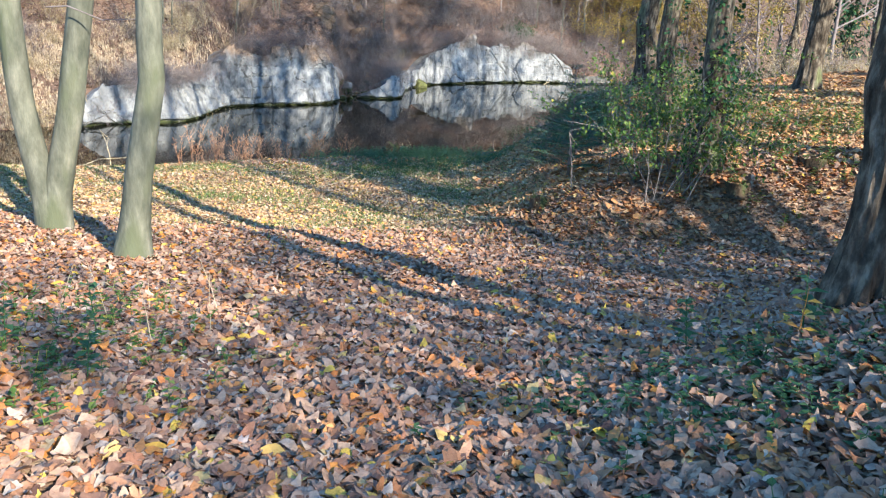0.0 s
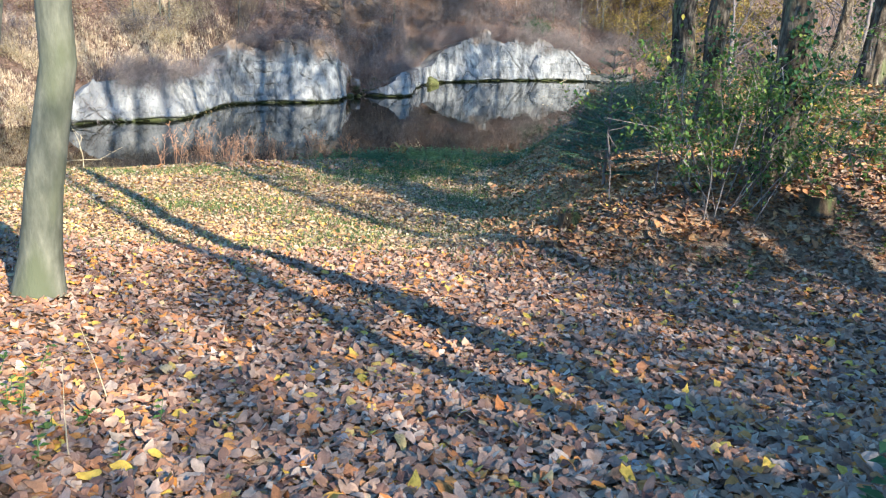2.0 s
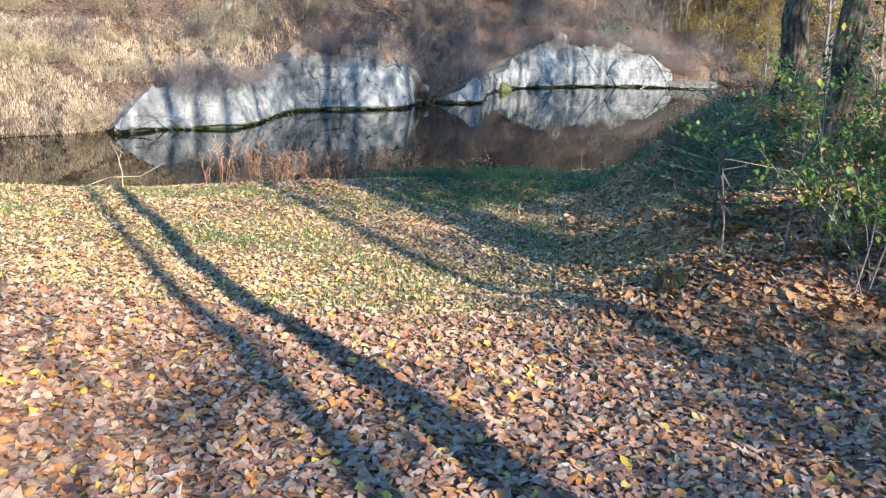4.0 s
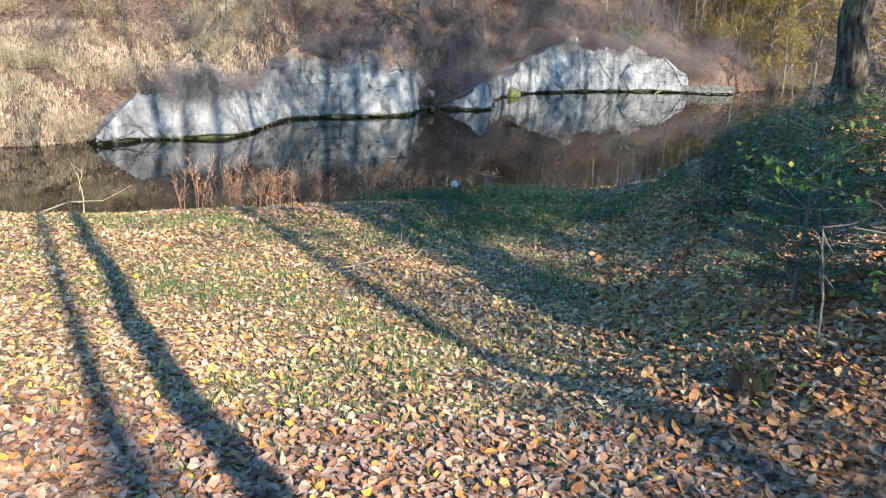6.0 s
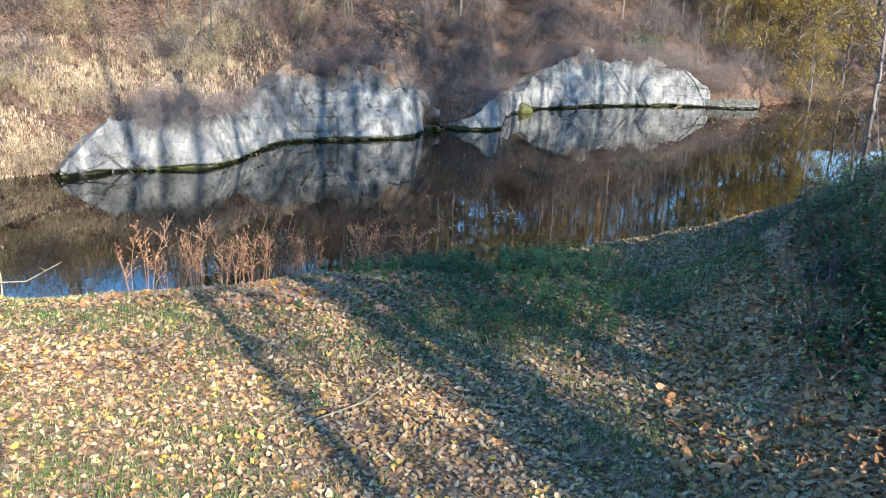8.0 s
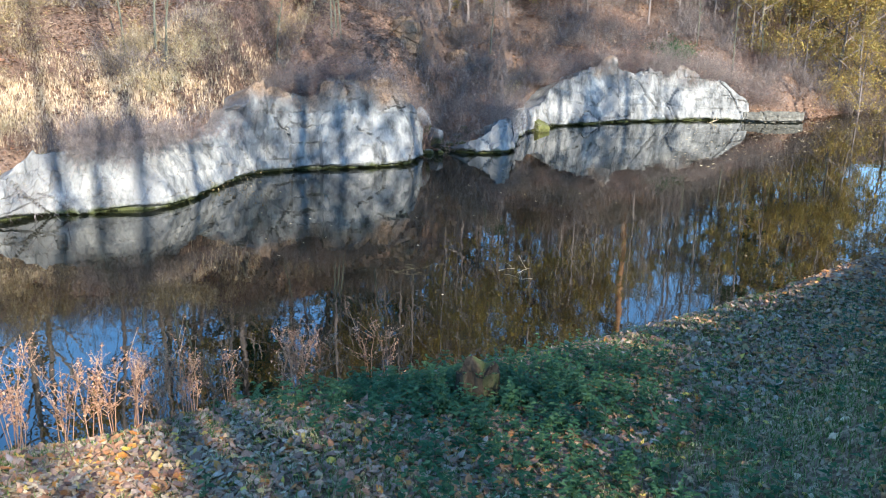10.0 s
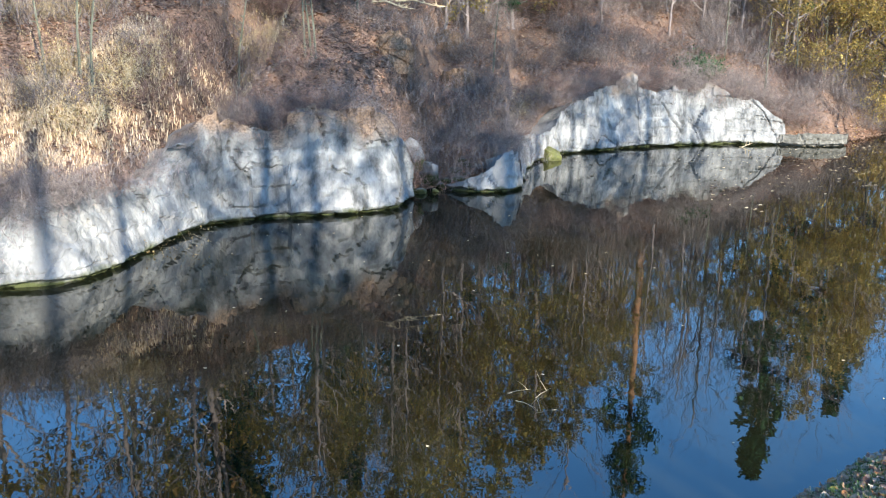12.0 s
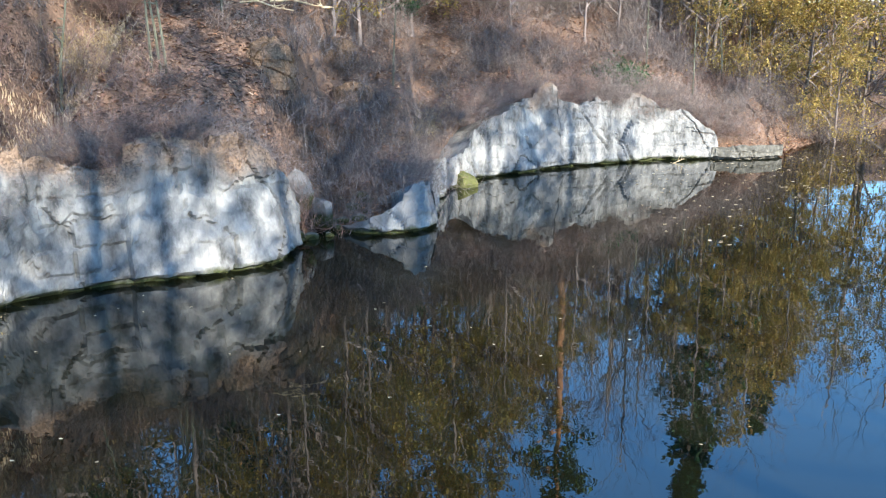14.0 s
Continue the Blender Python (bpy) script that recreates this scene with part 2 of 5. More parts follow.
def rock_shader(name="pale_limestone", brow=2.0, soft=0.6, earth=(0.18, 0.12, 0.08)):
    m = shader(name, [(0.32, (0.07, 0.07, 0.068)), (0.43, (0.16, 0.161, 0.158)), (0.54, (0.255, 0.254, 0.243)), (0.72, (0.41, 0.397, 0.366))],
               2.6, 0.92, 1.0, 13, 0.28, stretch=(1, 1, 0.5), patches=(0.8, 0.50, 0.60, (0.165, 0.163, 0.158)))
    nt = m.node_tree
    bsdf = nt.nodes["Principled BSDF"]
    col = bsdf.inputs["Base Color"].links[0].from_socket
    coord = nt.nodes.new("ShaderNodeTexCoord")
    sep = nt.nodes.new("ShaderNodeSeparateXYZ")
    nt.links.new(coord.outputs["Object"], sep.inputs[0])
    tex = nt.nodes.new("ShaderNodeTexNoise")
    tex.inputs["Scale"].default_value, tex.inputs["Detail"].default_value = 2.5, 6
    nt.links.new(coord.outputs["Object"], tex.inputs["Vector"])
    ragged = nt.nodes.new("ShaderNodeMath")
    ragged.operation = "MULTIPLY_ADD"
    nt.links.new(tex.outputs[0], ragged.inputs[0])
    ragged.inputs[1].default_value = -0.35
    nt.links.new(sep.outputs[2], ragged.inputs[2])
    band = nt.nodes.new("ShaderNodeMapRange")
    band.inputs[1].default_value, band.inputs[2].default_value, band.inputs[3].default_value, band.inputs[4].default_value = -0.14, -0.02, 1, 0
    nt.links.new(ragged.outputs[0], band.inputs[0])
    mix = nt.nodes.new("ShaderNodeMix")
    mix.data_type = "RGBA"
    nt.links.new(band.outputs[0], mix.inputs[0])
    nt.links.new(col, mix.inputs[6])
    mix.inputs[7].default_value = (0.055, 0.062, 0.025, 1)
    crest = nt.nodes.new("ShaderNodeMapRange")              # soil and dead leaves washed over the brow
    crest.inputs[1].default_value, crest.inputs[2].default_value = brow, brow + soft
    rag = nt.nodes.new("ShaderNodeTexNoise")
    rag.inputs["Scale"].default_value, rag.inputs["Detail"].default_value = 1.3, 8
    nt.links.new(coord.outputs["Object"], rag.inputs["Vector"])
    lift = nt.nodes.new("ShaderNodeMath")
    lift.operation = "MULTIPLY_ADD"
    nt.links.new(rag.outputs[0], lift.inputs[0])
    lift.inputs[1].default_value = 2.6
    shift = nt.nodes.new("ShaderNodeMath")
    shift.operation = "ADD"
    nt.links.new(sep.outputs[2], shift.inputs[0])
    shift.inputs[1].default_value = -1.35
    nt.links.new(shift.outputs[0], lift.inputs[2])
    nt.links.new(lift.outputs[0], crest.inputs[0])
    soil = nt.nodes.new("ShaderNodeMix")
    soil.data_type = "RGBA"
    nt.links.new(crest.outputs[0], soil.inputs[0])
    nt.links.new(mix.outputs[2], soil.inputs[6])
    grit = nt.nodes.new("ShaderNodeTexVoronoi")             # the single dead leaves and twigs in it
    grit.inputs["Scale"].default_value = 32
    nt.links.new(coord.outputs["Object"], grit.inputs["Vector"])
    tone = nt.nodes.new("ShaderNodeHueSaturation")
    tone.inputs["Color"].default_value = (*earth, 1)
    apart = nt.nodes.new("ShaderNodeSeparateColor")
    nt.links.new(grit.outputs["Color"], apart.inputs[0])
    span = nt.nodes.new("ShaderNodeMapRange")
    span.inputs[3].default_value, span.inputs[4].default_value = 0.5, 1.35
    nt.links.new(apart.outputs[0], span.inputs[0])
    nt.links.new(span.outputs[0], tone.inputs["Value"])
    nt.links.new(tone.outputs[0], soil.inputs[7])
    nt.links.new(soil.outputs[2], bsdf.inputs["Base Color"])
    return m


M_ROCK = rock_shader()
M_ROCK_LOW = rock_shader("limestone_under_soil", 1.65, 0.7, (0.20, 0.14, 0.10))
M_TAN = shader("dry_grass", [(0.0, (0.28, 0.20, 0.13)), (0.5, (0.48, 0.36, 0.24)), (1.0, (0.62, 0.50, 0.35))], 5, 0.85, 0, 10, 0.2, by="island")
M_LEDGE = shader("wet_grey_rock", [(0.3, (0.05, 0.048, 0.042)), (0.55, (0.12, 0.115, 0.10)), (0.8, (0.24, 0.225, 0.195))], 5, 0.9, 0.9, 14, 0.25)
M_MOSS = shader("mossy_rock", [(0.3, (0.05, 0.055, 0.02)), (0.6, (0.14, 0.14, 0.05)), (0.8, (0.25, 0.22, 0.12))], 4, 0.95, 0.9, 20, 0.2)

M_WATER = bpy.data.materials.new("pond_water")
M_WATER.use_nodes = True
_n = M_WATER.node_tree
_b = _n.nodes["Principled BSDF"]
_b.inputs["Base Color"].default_value = (0.007, 0.008, 0.004, 1)
_b.inputs["Roughness"].default_value, _b.inputs["IOR"].default_value = 0.012, 1.8
_t = _n.nodes.new("ShaderNodeTexNoise")
_t.inputs["Scale"].default_value, _t.inputs["Detail"].default_value = 1.6, 3
_c = _n.nodes.new("ShaderNodeTexCoord")
_n.links.new(_c.outputs["Object"], _t.inputs["Vector"])
_u = _n.nodes.new("ShaderNodeBump")
_u.inputs["Strength"].default_value, _u.inputs["Distance"].default_value = 0.10, 0.02
_n.links.new(_t.outputs[0], _u.inputs["Height"])
_n.links.new(_u.outputs[0], _b.inputs["Normal"])

# ---------------------------------------------------------------- mesh tools


def mesh_of(name, verts, faces, material, smooth=False):
    me = bpy.data.meshes.new(name)
    me.from_pydata([tuple(v) for v in verts], [], [tuple(int(i) for i in f) for f in faces])
    me.materials.append(material)
    if smooth:
        me.polygons.foreach_set("use_smooth", [True] * len(me.polygons))
    me.update()
    return me


def part(name, mesh, parent=None, label=""):
    ob = new(name, mesh)
    if parent is not None:
        ob.parent = parent
    return tagged(ob, label)


def thing(name, at, label, category, group="", kind=""):
    ob = new(name)
    ob.empty_display_size = 0.2
    ob.matrix_basis = Matrix.Translation(at)
    return tagged(ob, label, category, group, kind)


UP = Vector((0, 0, 1))


class Build:
    """Collects vertices and faces of one mesh."""

    def __init__(self):
        self.v, self.f = [], []

    def tube(self, pts, radii, sides=6, furrow=0.0, seed=0.0, flare=0):
        pts = [Vector(p) for p in pts]
        base = len(self.v)
        side = Vector((1, 0, 0))
        for i, (p, r) in enumerate(zip(pts, radii)):
            d = (pts[min(i + 1, len(pts) - 1)] - pts[max(i - 1, 0)]).normalized()
            s = (side - d * side.dot(d))
            s = s.normalized() if s.length > 1e-3 else d.orthogonal().normalized()
            side = s
            u = d.cross(s)
            for k in range(sides):
                a = 2 * math.pi * k / sides
                rr = r
                if furrow:
                    n = noise.noise((math.cos(a) * 3.2 + seed, math.sin(a) * 3.2, p.z * 0.9))
                    n2 = noise.noise((math.cos(a) * 9 + seed, math.sin(a) * 9, p.z * 2.6))
                    ridge = 1 - 3.2 * abs(noise.noise((math.cos(a) * 4.5 + seed, math.sin(a) * 4.5, p.z * 1.5 + 7)))
                    rr *= 1 + furrow * (n * 0.4 + n2 * 0.5 + ridge * 0.6)
                self.v.append(p + (s * math.cos(a) + u * math.sin(a)) * rr)
        for i in range(len(pts) - 1):
            for k in range(sides):
                a, b = base + i * sides + k, base + i * sides + (k + 1) % sides
                self.f.append((a, b, b + sides, a + sides))
        tip = len(self.v)
        self.v.append(pts[-1])
        for k in range(sides):
            self.f.append((tip - sides + k, tip - sides + (k + 1) % sides, tip))

    def leaf(self, p, d, up, length, width):
        """A folded leaf of four faces."""
        s = d.cross(up)
        s = s.normalized() * width if s.length > 1e-4 else Vector((width, 0, 0))
        i = len(self.v)
        self.v += [p, p + d * (length * 0.45) + s + up * (width * 0.35), p + d * length, p + d * (length * 0.45) - s + up * (width * 0.35)]
        self.f += [(i, i + 1, i + 2), (i, i + 2, i + 3)]

    def ribbon(self, p, q, r):
        """The finest twigs: one thin blade."""
        d = (q - p).normalized()
        s = d.cross(UP if abs(d.z) < 0.9 else Vector((1, 0, 0))).normalized() * r
        u = s.cross(d) * 0.7
        i = len(self.v)
        self.v += [p - s + u, p + s, q]
        self.f.append((i, i + 1, i + 2))

    def mesh(self, name, material, smooth=False):
        return mesh_of(name, self.v, self.f, material, smooth)


def rand_dir(rng, flat=1.0):
    a, z = rng.uniform(0, 2 * math.pi), rng.uniform(-1, 1) * flat
    r = math.sqrt(max(0.0, 1 - z * z))
    return Vector((math.cos(a) * r, math.sin(a) * r, z))


def interp(x, table):
    if x <= table[0][0]:
        return table[0][1]
    for (a, u), (b, w) in zip(table, table[1:]):
        if x <= b:
            return u + (w - u) * (x - a) / (b - a)
    return table[-1][1]


# ---------------------------------------------------------------- the lie of the land
NEAR_SHORE = [(-60, 17), (-25, 18.2), (-7.5, 19.2), (-5.4, 19.6), (-4.1, 20.2), (-3.1, 21.1), (-2.1, 21.9), (0, 23.3), (1.1, 24.2), (2.8, 25.5),
              (4.5, 27.1), (6.9, 29.5), (11, 35), (16, 43), (22, 52), (32, 60), (60, 66)]
FAR_SHORE = [(-60, 20), (-25, 23), (-16, 25.6), (-12.4, 28.0), (-10.2, 30.3), (-9.2, 30.8), (-8.2, 31.2), (-7.8, 32.4), (-7.6, 34.6), (-7.4, 35.9),
             (-6.9, 36.3), (-5.7, 37.0), (-4.6, 37.6), (-3.5, 38.5), (-3.1, 40.0), (-2.1, 41.0), (-1.6, 40.9), (-0.45, 41.4), (-0.15, 46.4),
             (1.2, 48.2), (2.7, 49.6), (6.0, 51.6), (9.0, 52.3), (12.4, 52.6), (15, 55), (22, 63), (60, 75)]
CLIFF_TOP = [(-60, 0.3), (-14, 0.35), (-11.5, 0.45), (-10.4, 0.6), (-9.6, 1.5), (-8.0, 1.5), (-7.3, 1.6), (-6.9, 2.3), (-4.6, 2.35), (-3.7, 1.9), (-3.3, 0.7),
             (-2.0, 0.35), (-0.6, 0.9), (-0.3, 1.2), (1.0, 2.1), (2.6, 2.5), (6.2, 2.3), (9.0, 2.0), (9.9, 1.3), (12.3, 0.8), (13.5, 0.3), (60, 0.3)]
VALLEY = [(-40, 9.0), (-8, 4.7), (0, 3.3), (3.0, 2.98), (4.0, 2.80), (5.3, 2.57), (6.8, 2.31), (8.1, 2.15), (9.2, 2.0), (10.5, 1.76), (12.0, 1.53), (13.8, 1.40), (16.3, 1.27), (18.8, 1.15),
          (21, 0.9), (23.1, 0.65), (28, 0.6), (70, 0.6)]
FOOT = [(-20, -1.5), (0, 0.2), (2.5, 0.75), (4, 1.3), (5.2, 2.2), (6.2, 3.6), (7, 4.9), (8.6, 5.0), (9.2, 3.6), (9.7, 2.2), (10.2, 1.35), (11, 1.05), (14, 1.5), (16.5, 1.75), (19, 2.2), (22.5, 3.9), (27, 7.0), (36, 14), (60, 30)]


def near_land(x, y):
    z = interp(y, VALLEY)
    over = x - interp(y, FOOT)
    over = math.log1p(math.exp(min(30.0, over * 2.4))) / 2.4          # a soft foot to the slope
    if over > 0.01:
        z += interp(y, [(0, 0.8), (5, 1.0), (10, 1.25), (15, 1.75), (19, 2.0), (30, 1.8)]) * (1 - math.exp(-((over / 1.6) ** 1.2))) + max(0, over - 5) * 0.10
    z += 0.04 * max(0.0, -x - 1.0) * (1 - min(1, max(0, (y - 9) / 6)))
    z += 0.05 * noise.noise((x * 0.7, y * 0.7, 0)) + 0.03 * noise.noise((x * 2.1, y * 2.1, 5))
    return z


def land(x, y):
    """Height of the ground."""
    ys = interp(x, NEAR_SHORE)
    yf = max(interp(x + k, FAR_SHORE) for k in (-0.45, 0, 0.45))
    if y < (ys + yf) / 2:
        d = ys - y + 0.18 * noise.noise((x * 1.3, 3.0, 0))
        if d < 0:
            return max(-0.7, d * 0.6)
        return near_land(x, y) * (1 - math.exp(-d / 0.95))
    d = y - yf
    if d < 0.3:
        return max(-0.7, (d - 0.3) * 0.8)
    c = interp(x, CLIFF_TOP)
    z = c * min(1.0, (d - 0.3) / 0.8) if c > 0.6 else c * min(1.0, (d - 0.3) / 1.5)
    rise = 0.42 * min(d, 9) + 0.30 * max(0, min(d - 9, 8)) + 0.02 * max(0, d - 17)
    z += rise * (1 - math.exp(-d / 1.2))
    far = min(1.0, d / 3)
    return z + far * (0.35 * noise.noise((x * 0.35, y * 0.35, 9)) + 0.15 * noise.noise((x * 1.1, y * 1.1, 2)) + 0.10 * noise.noise((x * 2.3, y * 2.3, 6)))


def axis(fine, coarse):
    lo, hi, step = fine
    mid = list(np.arange(lo, hi + step / 2, step))
    out, g = [], step
    while sum(out) < coarse:
        g *= 1.25
        out.append(g)
    out = np.cumsum(out)
    return [lo - a for a in out[::-1]] + mid + [hi + a for a in out]


def build_ground():
    xs, ys = axis((-14, 17, 0.22), 900), axis((-4, 66, 0.22), 900)
    verts = [(x, y, land(x, y)) for y in ys for x in xs]
    n = len(xs)
    faces = [(j * n + i, j * n + i + 1, (j + 1) * n + i + 1, (j + 1) * n + i) for j in range(len(ys) - 1) for i in range(n - 1)]
    me = mesh_of("ground", verts, faces, M_SOIL, True)
    me.materials.append(M_HILL)
    far = [1 if verts[f[0]][1] > (interp(verts[f[0]][0], NEAR_SHORE) + interp(verts[f[0]][0], FAR_SHORE)) / 2 else 0 for f in faces]
    me.polygons.foreach_set("material_index", far)
    return tagged(new("ground", me), "leaf-strewn woodland slope running down to a pond", "ground", kind="structure")


ground = build_ground()
wv = [(-70, 15, 0), (70, 15, 0), (70, 80, 0), (-70, 80, 0)]
water = tagged(new("water", mesh_of("water", wv, [(0, 1, 2, 3)], M_WATER)), "still dark pond water mirroring trees and blue sky", "water", kind="structure")


# ---------------------------------------------------------------- rock faces
def rock_face(name, line, heights, label, lean=0.18, seed=0.0, material=None, under=0.16, depth=1.2, rough=1.0, push=0.3, base=0.0, kind="structure", category="cliff"):
    """A broken rock wall along a line of shore points; heights gives its top along the line from 0 to 1."""
    line = [Vector((x, y, 0)) for x, y in line]
    dist = [0.0]
    for a, b in zip(line, line[1:]):
        dist.append(dist[-1] + (b - a).length)
    total = dist[-1]
    cols = max(8, int(total / 0.055))
    rows = 52
    verts, faces = [], []

    def along(s):
        s = min(max(s, 0.0), total)
        k = min(max(j for j in range(len(dist)) if dist[j] <= s + 1e-6), len(line) - 2)
        return line[k].lerp(line[k + 1], (s - dist[k]) / (dist[k + 1] - dist[k]))

    for i in range(cols + 1):
        s = total * i / cols
        p = (along(s - 0.3) + along(s) * 2 + along(s + 0.3)) / 4
        d = (along(s + 0.45) - along(s - 0.45)).normalized()
        out = Vector((d.y, -d.x, 0))
        top = interp(s / total, heights)
        top *= 1 + 0.16 * noise.noise((s * 0.9, seed, 0)) + 0.10 * (noise.cell((math.floor(s * 1.3 + 0.4 * noise.noise((s, seed, 1))), seed, 0)) - 0.5) + 0.03 * noise.noise((s * 5, seed, 3))
        for r in range(rows + 1):
            t = r / rows
            z = -0.35 + (top + 0.35) * min(1.0, t / 0.9)
            over = max(0, t - 0.9) / 0.1
            back = (lean if isinstance(lean, float) else interp(s / total, lean)) * max(0, z) + over ** 1.3 * depth
            warp = 0.5 * noise.noise((s * 0.8, z * 0.8, seed + 20))
            q = Vector((s + warp * 0.4, z * 0.75, seed))
            joint = abs(noise.noise((s * 0.6 + warp * 0.8 + 0.25 * z, z * 0.3, seed + 4)))
            bed = z * 2.3 + 0.5 * noise.noise((s * 0.35, 0, seed + 9)) + 0.12 * s
            layer = math.floor(bed)
            block = noise.cell((math.floor(s * 0.9 + layer * 0.37 + 0.4 * warp), layer, seed))
            crack = min(bed - layer, layer + 1 - bed)
            vp = Vector((s * 0.62 + seed * 3, z * 0.6 + 0.25 * warp, seed))
            vc = noise.voronoi(vp)[1][0]
            face = noise.noise_vector(vc * 5.3)
            slab = (vp - vc).dot(face) * 0.9 + 0.4 * face.z
            small = Vector((s * 2.1, z * 2.4, seed + 5))
            sc = noise.voronoi(small)[1][0]
            chip = (small - sc).dot(noise.noise_vector(sc * 3.1))
            off = (0.26 * noise.noise(q * 0.5) + 0.03 * noise.noise(q * 3) + 0.022 * noise.noise(q * 8) + 0.014 * noise.noise(q * 19) + 0.05 * block + 0.26 * slab + 0.07 * chip) * rough
            off -= 0.13 * max(0.0, 1 - joint / 0.022) * rough + 0.045 * max(0.0, 1 - crack / 0.07) * (0.4 + block) * rough
            foot = 0.09 + 0.10 * noise.noise((s * 0.7, seed, 30))
            if z < foot and base == 0:
                off -= under * min(1.0, (foot - z) / 0.05)
            pos = p + out * (off - back + push)
            verts.append((pos.x, pos.y, base + z - 0.35 * over + (0.07 * noise.noise((s * 4, t * 9, seed + 7)) if t > 0.4 else 0)))
    for i in range(cols):
        for r in range(rows):
            a = i * (rows + 1) + r
            faces.append((a, a + rows + 1, a + rows + 2, a + 1))
    me = mesh_of(name, verts, faces, material or M_ROCK, False)
    return tagged(new(name, me), label, category, kind=kind)


def shore(x0, x1):
    inner = [(x, y) for x, y in FAR_SHORE if x0 < x < x1]
    return [(x0, interp(x0, FAR_SHORE))] + inner + [(x1, interp(x1, FAR_SHORE))]


rock_face("cliff_1", shore(-11.4, -3.2), [(0, 0.3), (0.05, 0.7), (0.12, 1.35), (0.225, 1.6), (0.36, 1.45), (0.51, 1.65), (0.59, 2.4), (0.8, 2.6), (0.93, 2.3), (1, 1.2)],
          "grey-white fissured limestone bluff rising from the pond", [(0, 0.5), (0.4, 0.5), (0.57, 0.14), (1, 0.12)], 7.0, M_ROCK_LOW)
rock_face("cliff_2", [(-0.42, 41.6), (-0.2, 43.6), (0.0, 46.3), (1.2, 48.2), (2.7, 49.6), (6.0, 51.6), (9.0, 52.3), (10.2, 52.6)],
          [(0, 0.9), (0.15, 1.0), (0.35, 1.0), (0.45, 2.0), (0.6, 2.6), (0.8, 2.3), (0.93, 2.0), (1, 0.8)], "tall pale limestone cliff above the pond", 0.12, 13.0)
rock_face("ledge", [(9.9, 52.4), (11.0, 52.2), (12.5, 52.6), (12.7, 53.4)], [(0, 0.5), (0.8, 0.5), (1, 0.3)], "low dark grey rock ledge at the water", 0.1, 21.0, M_LEDGE, depth=1.0, rough=0.5)
rock_face("boulder", [(-2.2, 41.3), (-1.7, 40.8), (-0.9, 40.9), (-0.45, 41.2), (-0.4, 42.2)], [(0, 0.1), (0.25, 0.4), (0.6, 0.95), (0.85, 1.15), (1, 0.9)],
          "low white rock block with a dark wet foot", 0.25, 31.0, depth=0.8, rough=0.5)

# ---------------------------------------------------------------- trees
def grow(b, rng, p, d, length, r, depth, tips, sides=6, bend=0.25, spread=0.75, rise=0.12, fork=3):
    """One limb with its forks, into the build b; notes the ends of the last twigs in tips."""
    if depth == 0:
        q = p + (d + rand_dir(rng) * 0.3).normalized() * length
        b.ribbon(p, q, r * 0.9)
        tips.append((q, d.copy()))
        tips.append((p.lerp(q, 0.4), d.copy()))
        return
    n = 5 if depth > 1 else 3
    pts, rad = [p.copy()], [r]
    q, e = p.copy(), d.copy()
    for i in range(n):
        e = (e + rand_dir(rng) * bend + UP * rise).normalized()
        q = q + e * (length / n)
        pts.append(q.copy())
        rad.append(r * (1 - 0.62 * (i + 1) / n))
    b.tube(pts, rad, sides)
    for k in range(fork):
        i = rng.randint(max(1, n // 2), n)
        o = rand_dir(rng)
        o = (o - e * o.dot(e)).normalized()
        grow(b, rng, pts[i], (e + o * spread).normalized(), length * rng.uniform(0.5, 0.75), rad[i] * 0.75, depth - 1, tips, max(3, sides - 2), bend, spread, rise, fork)


def trunk_line(rng, height, lean, n=16, wobble=0.05):
    pts, x, y = [], 0.0, 0.0
    for i in range(n + 1):
        t = i / n
        pts.append(Vector((lean[0] * t * height + x, lean[1] * t * height + y, -0.15 + t * height)))
        x += rng.uniform(-1, 1) * wobble
        y += rng.uniform(-1, 1) * wobble
    return pts


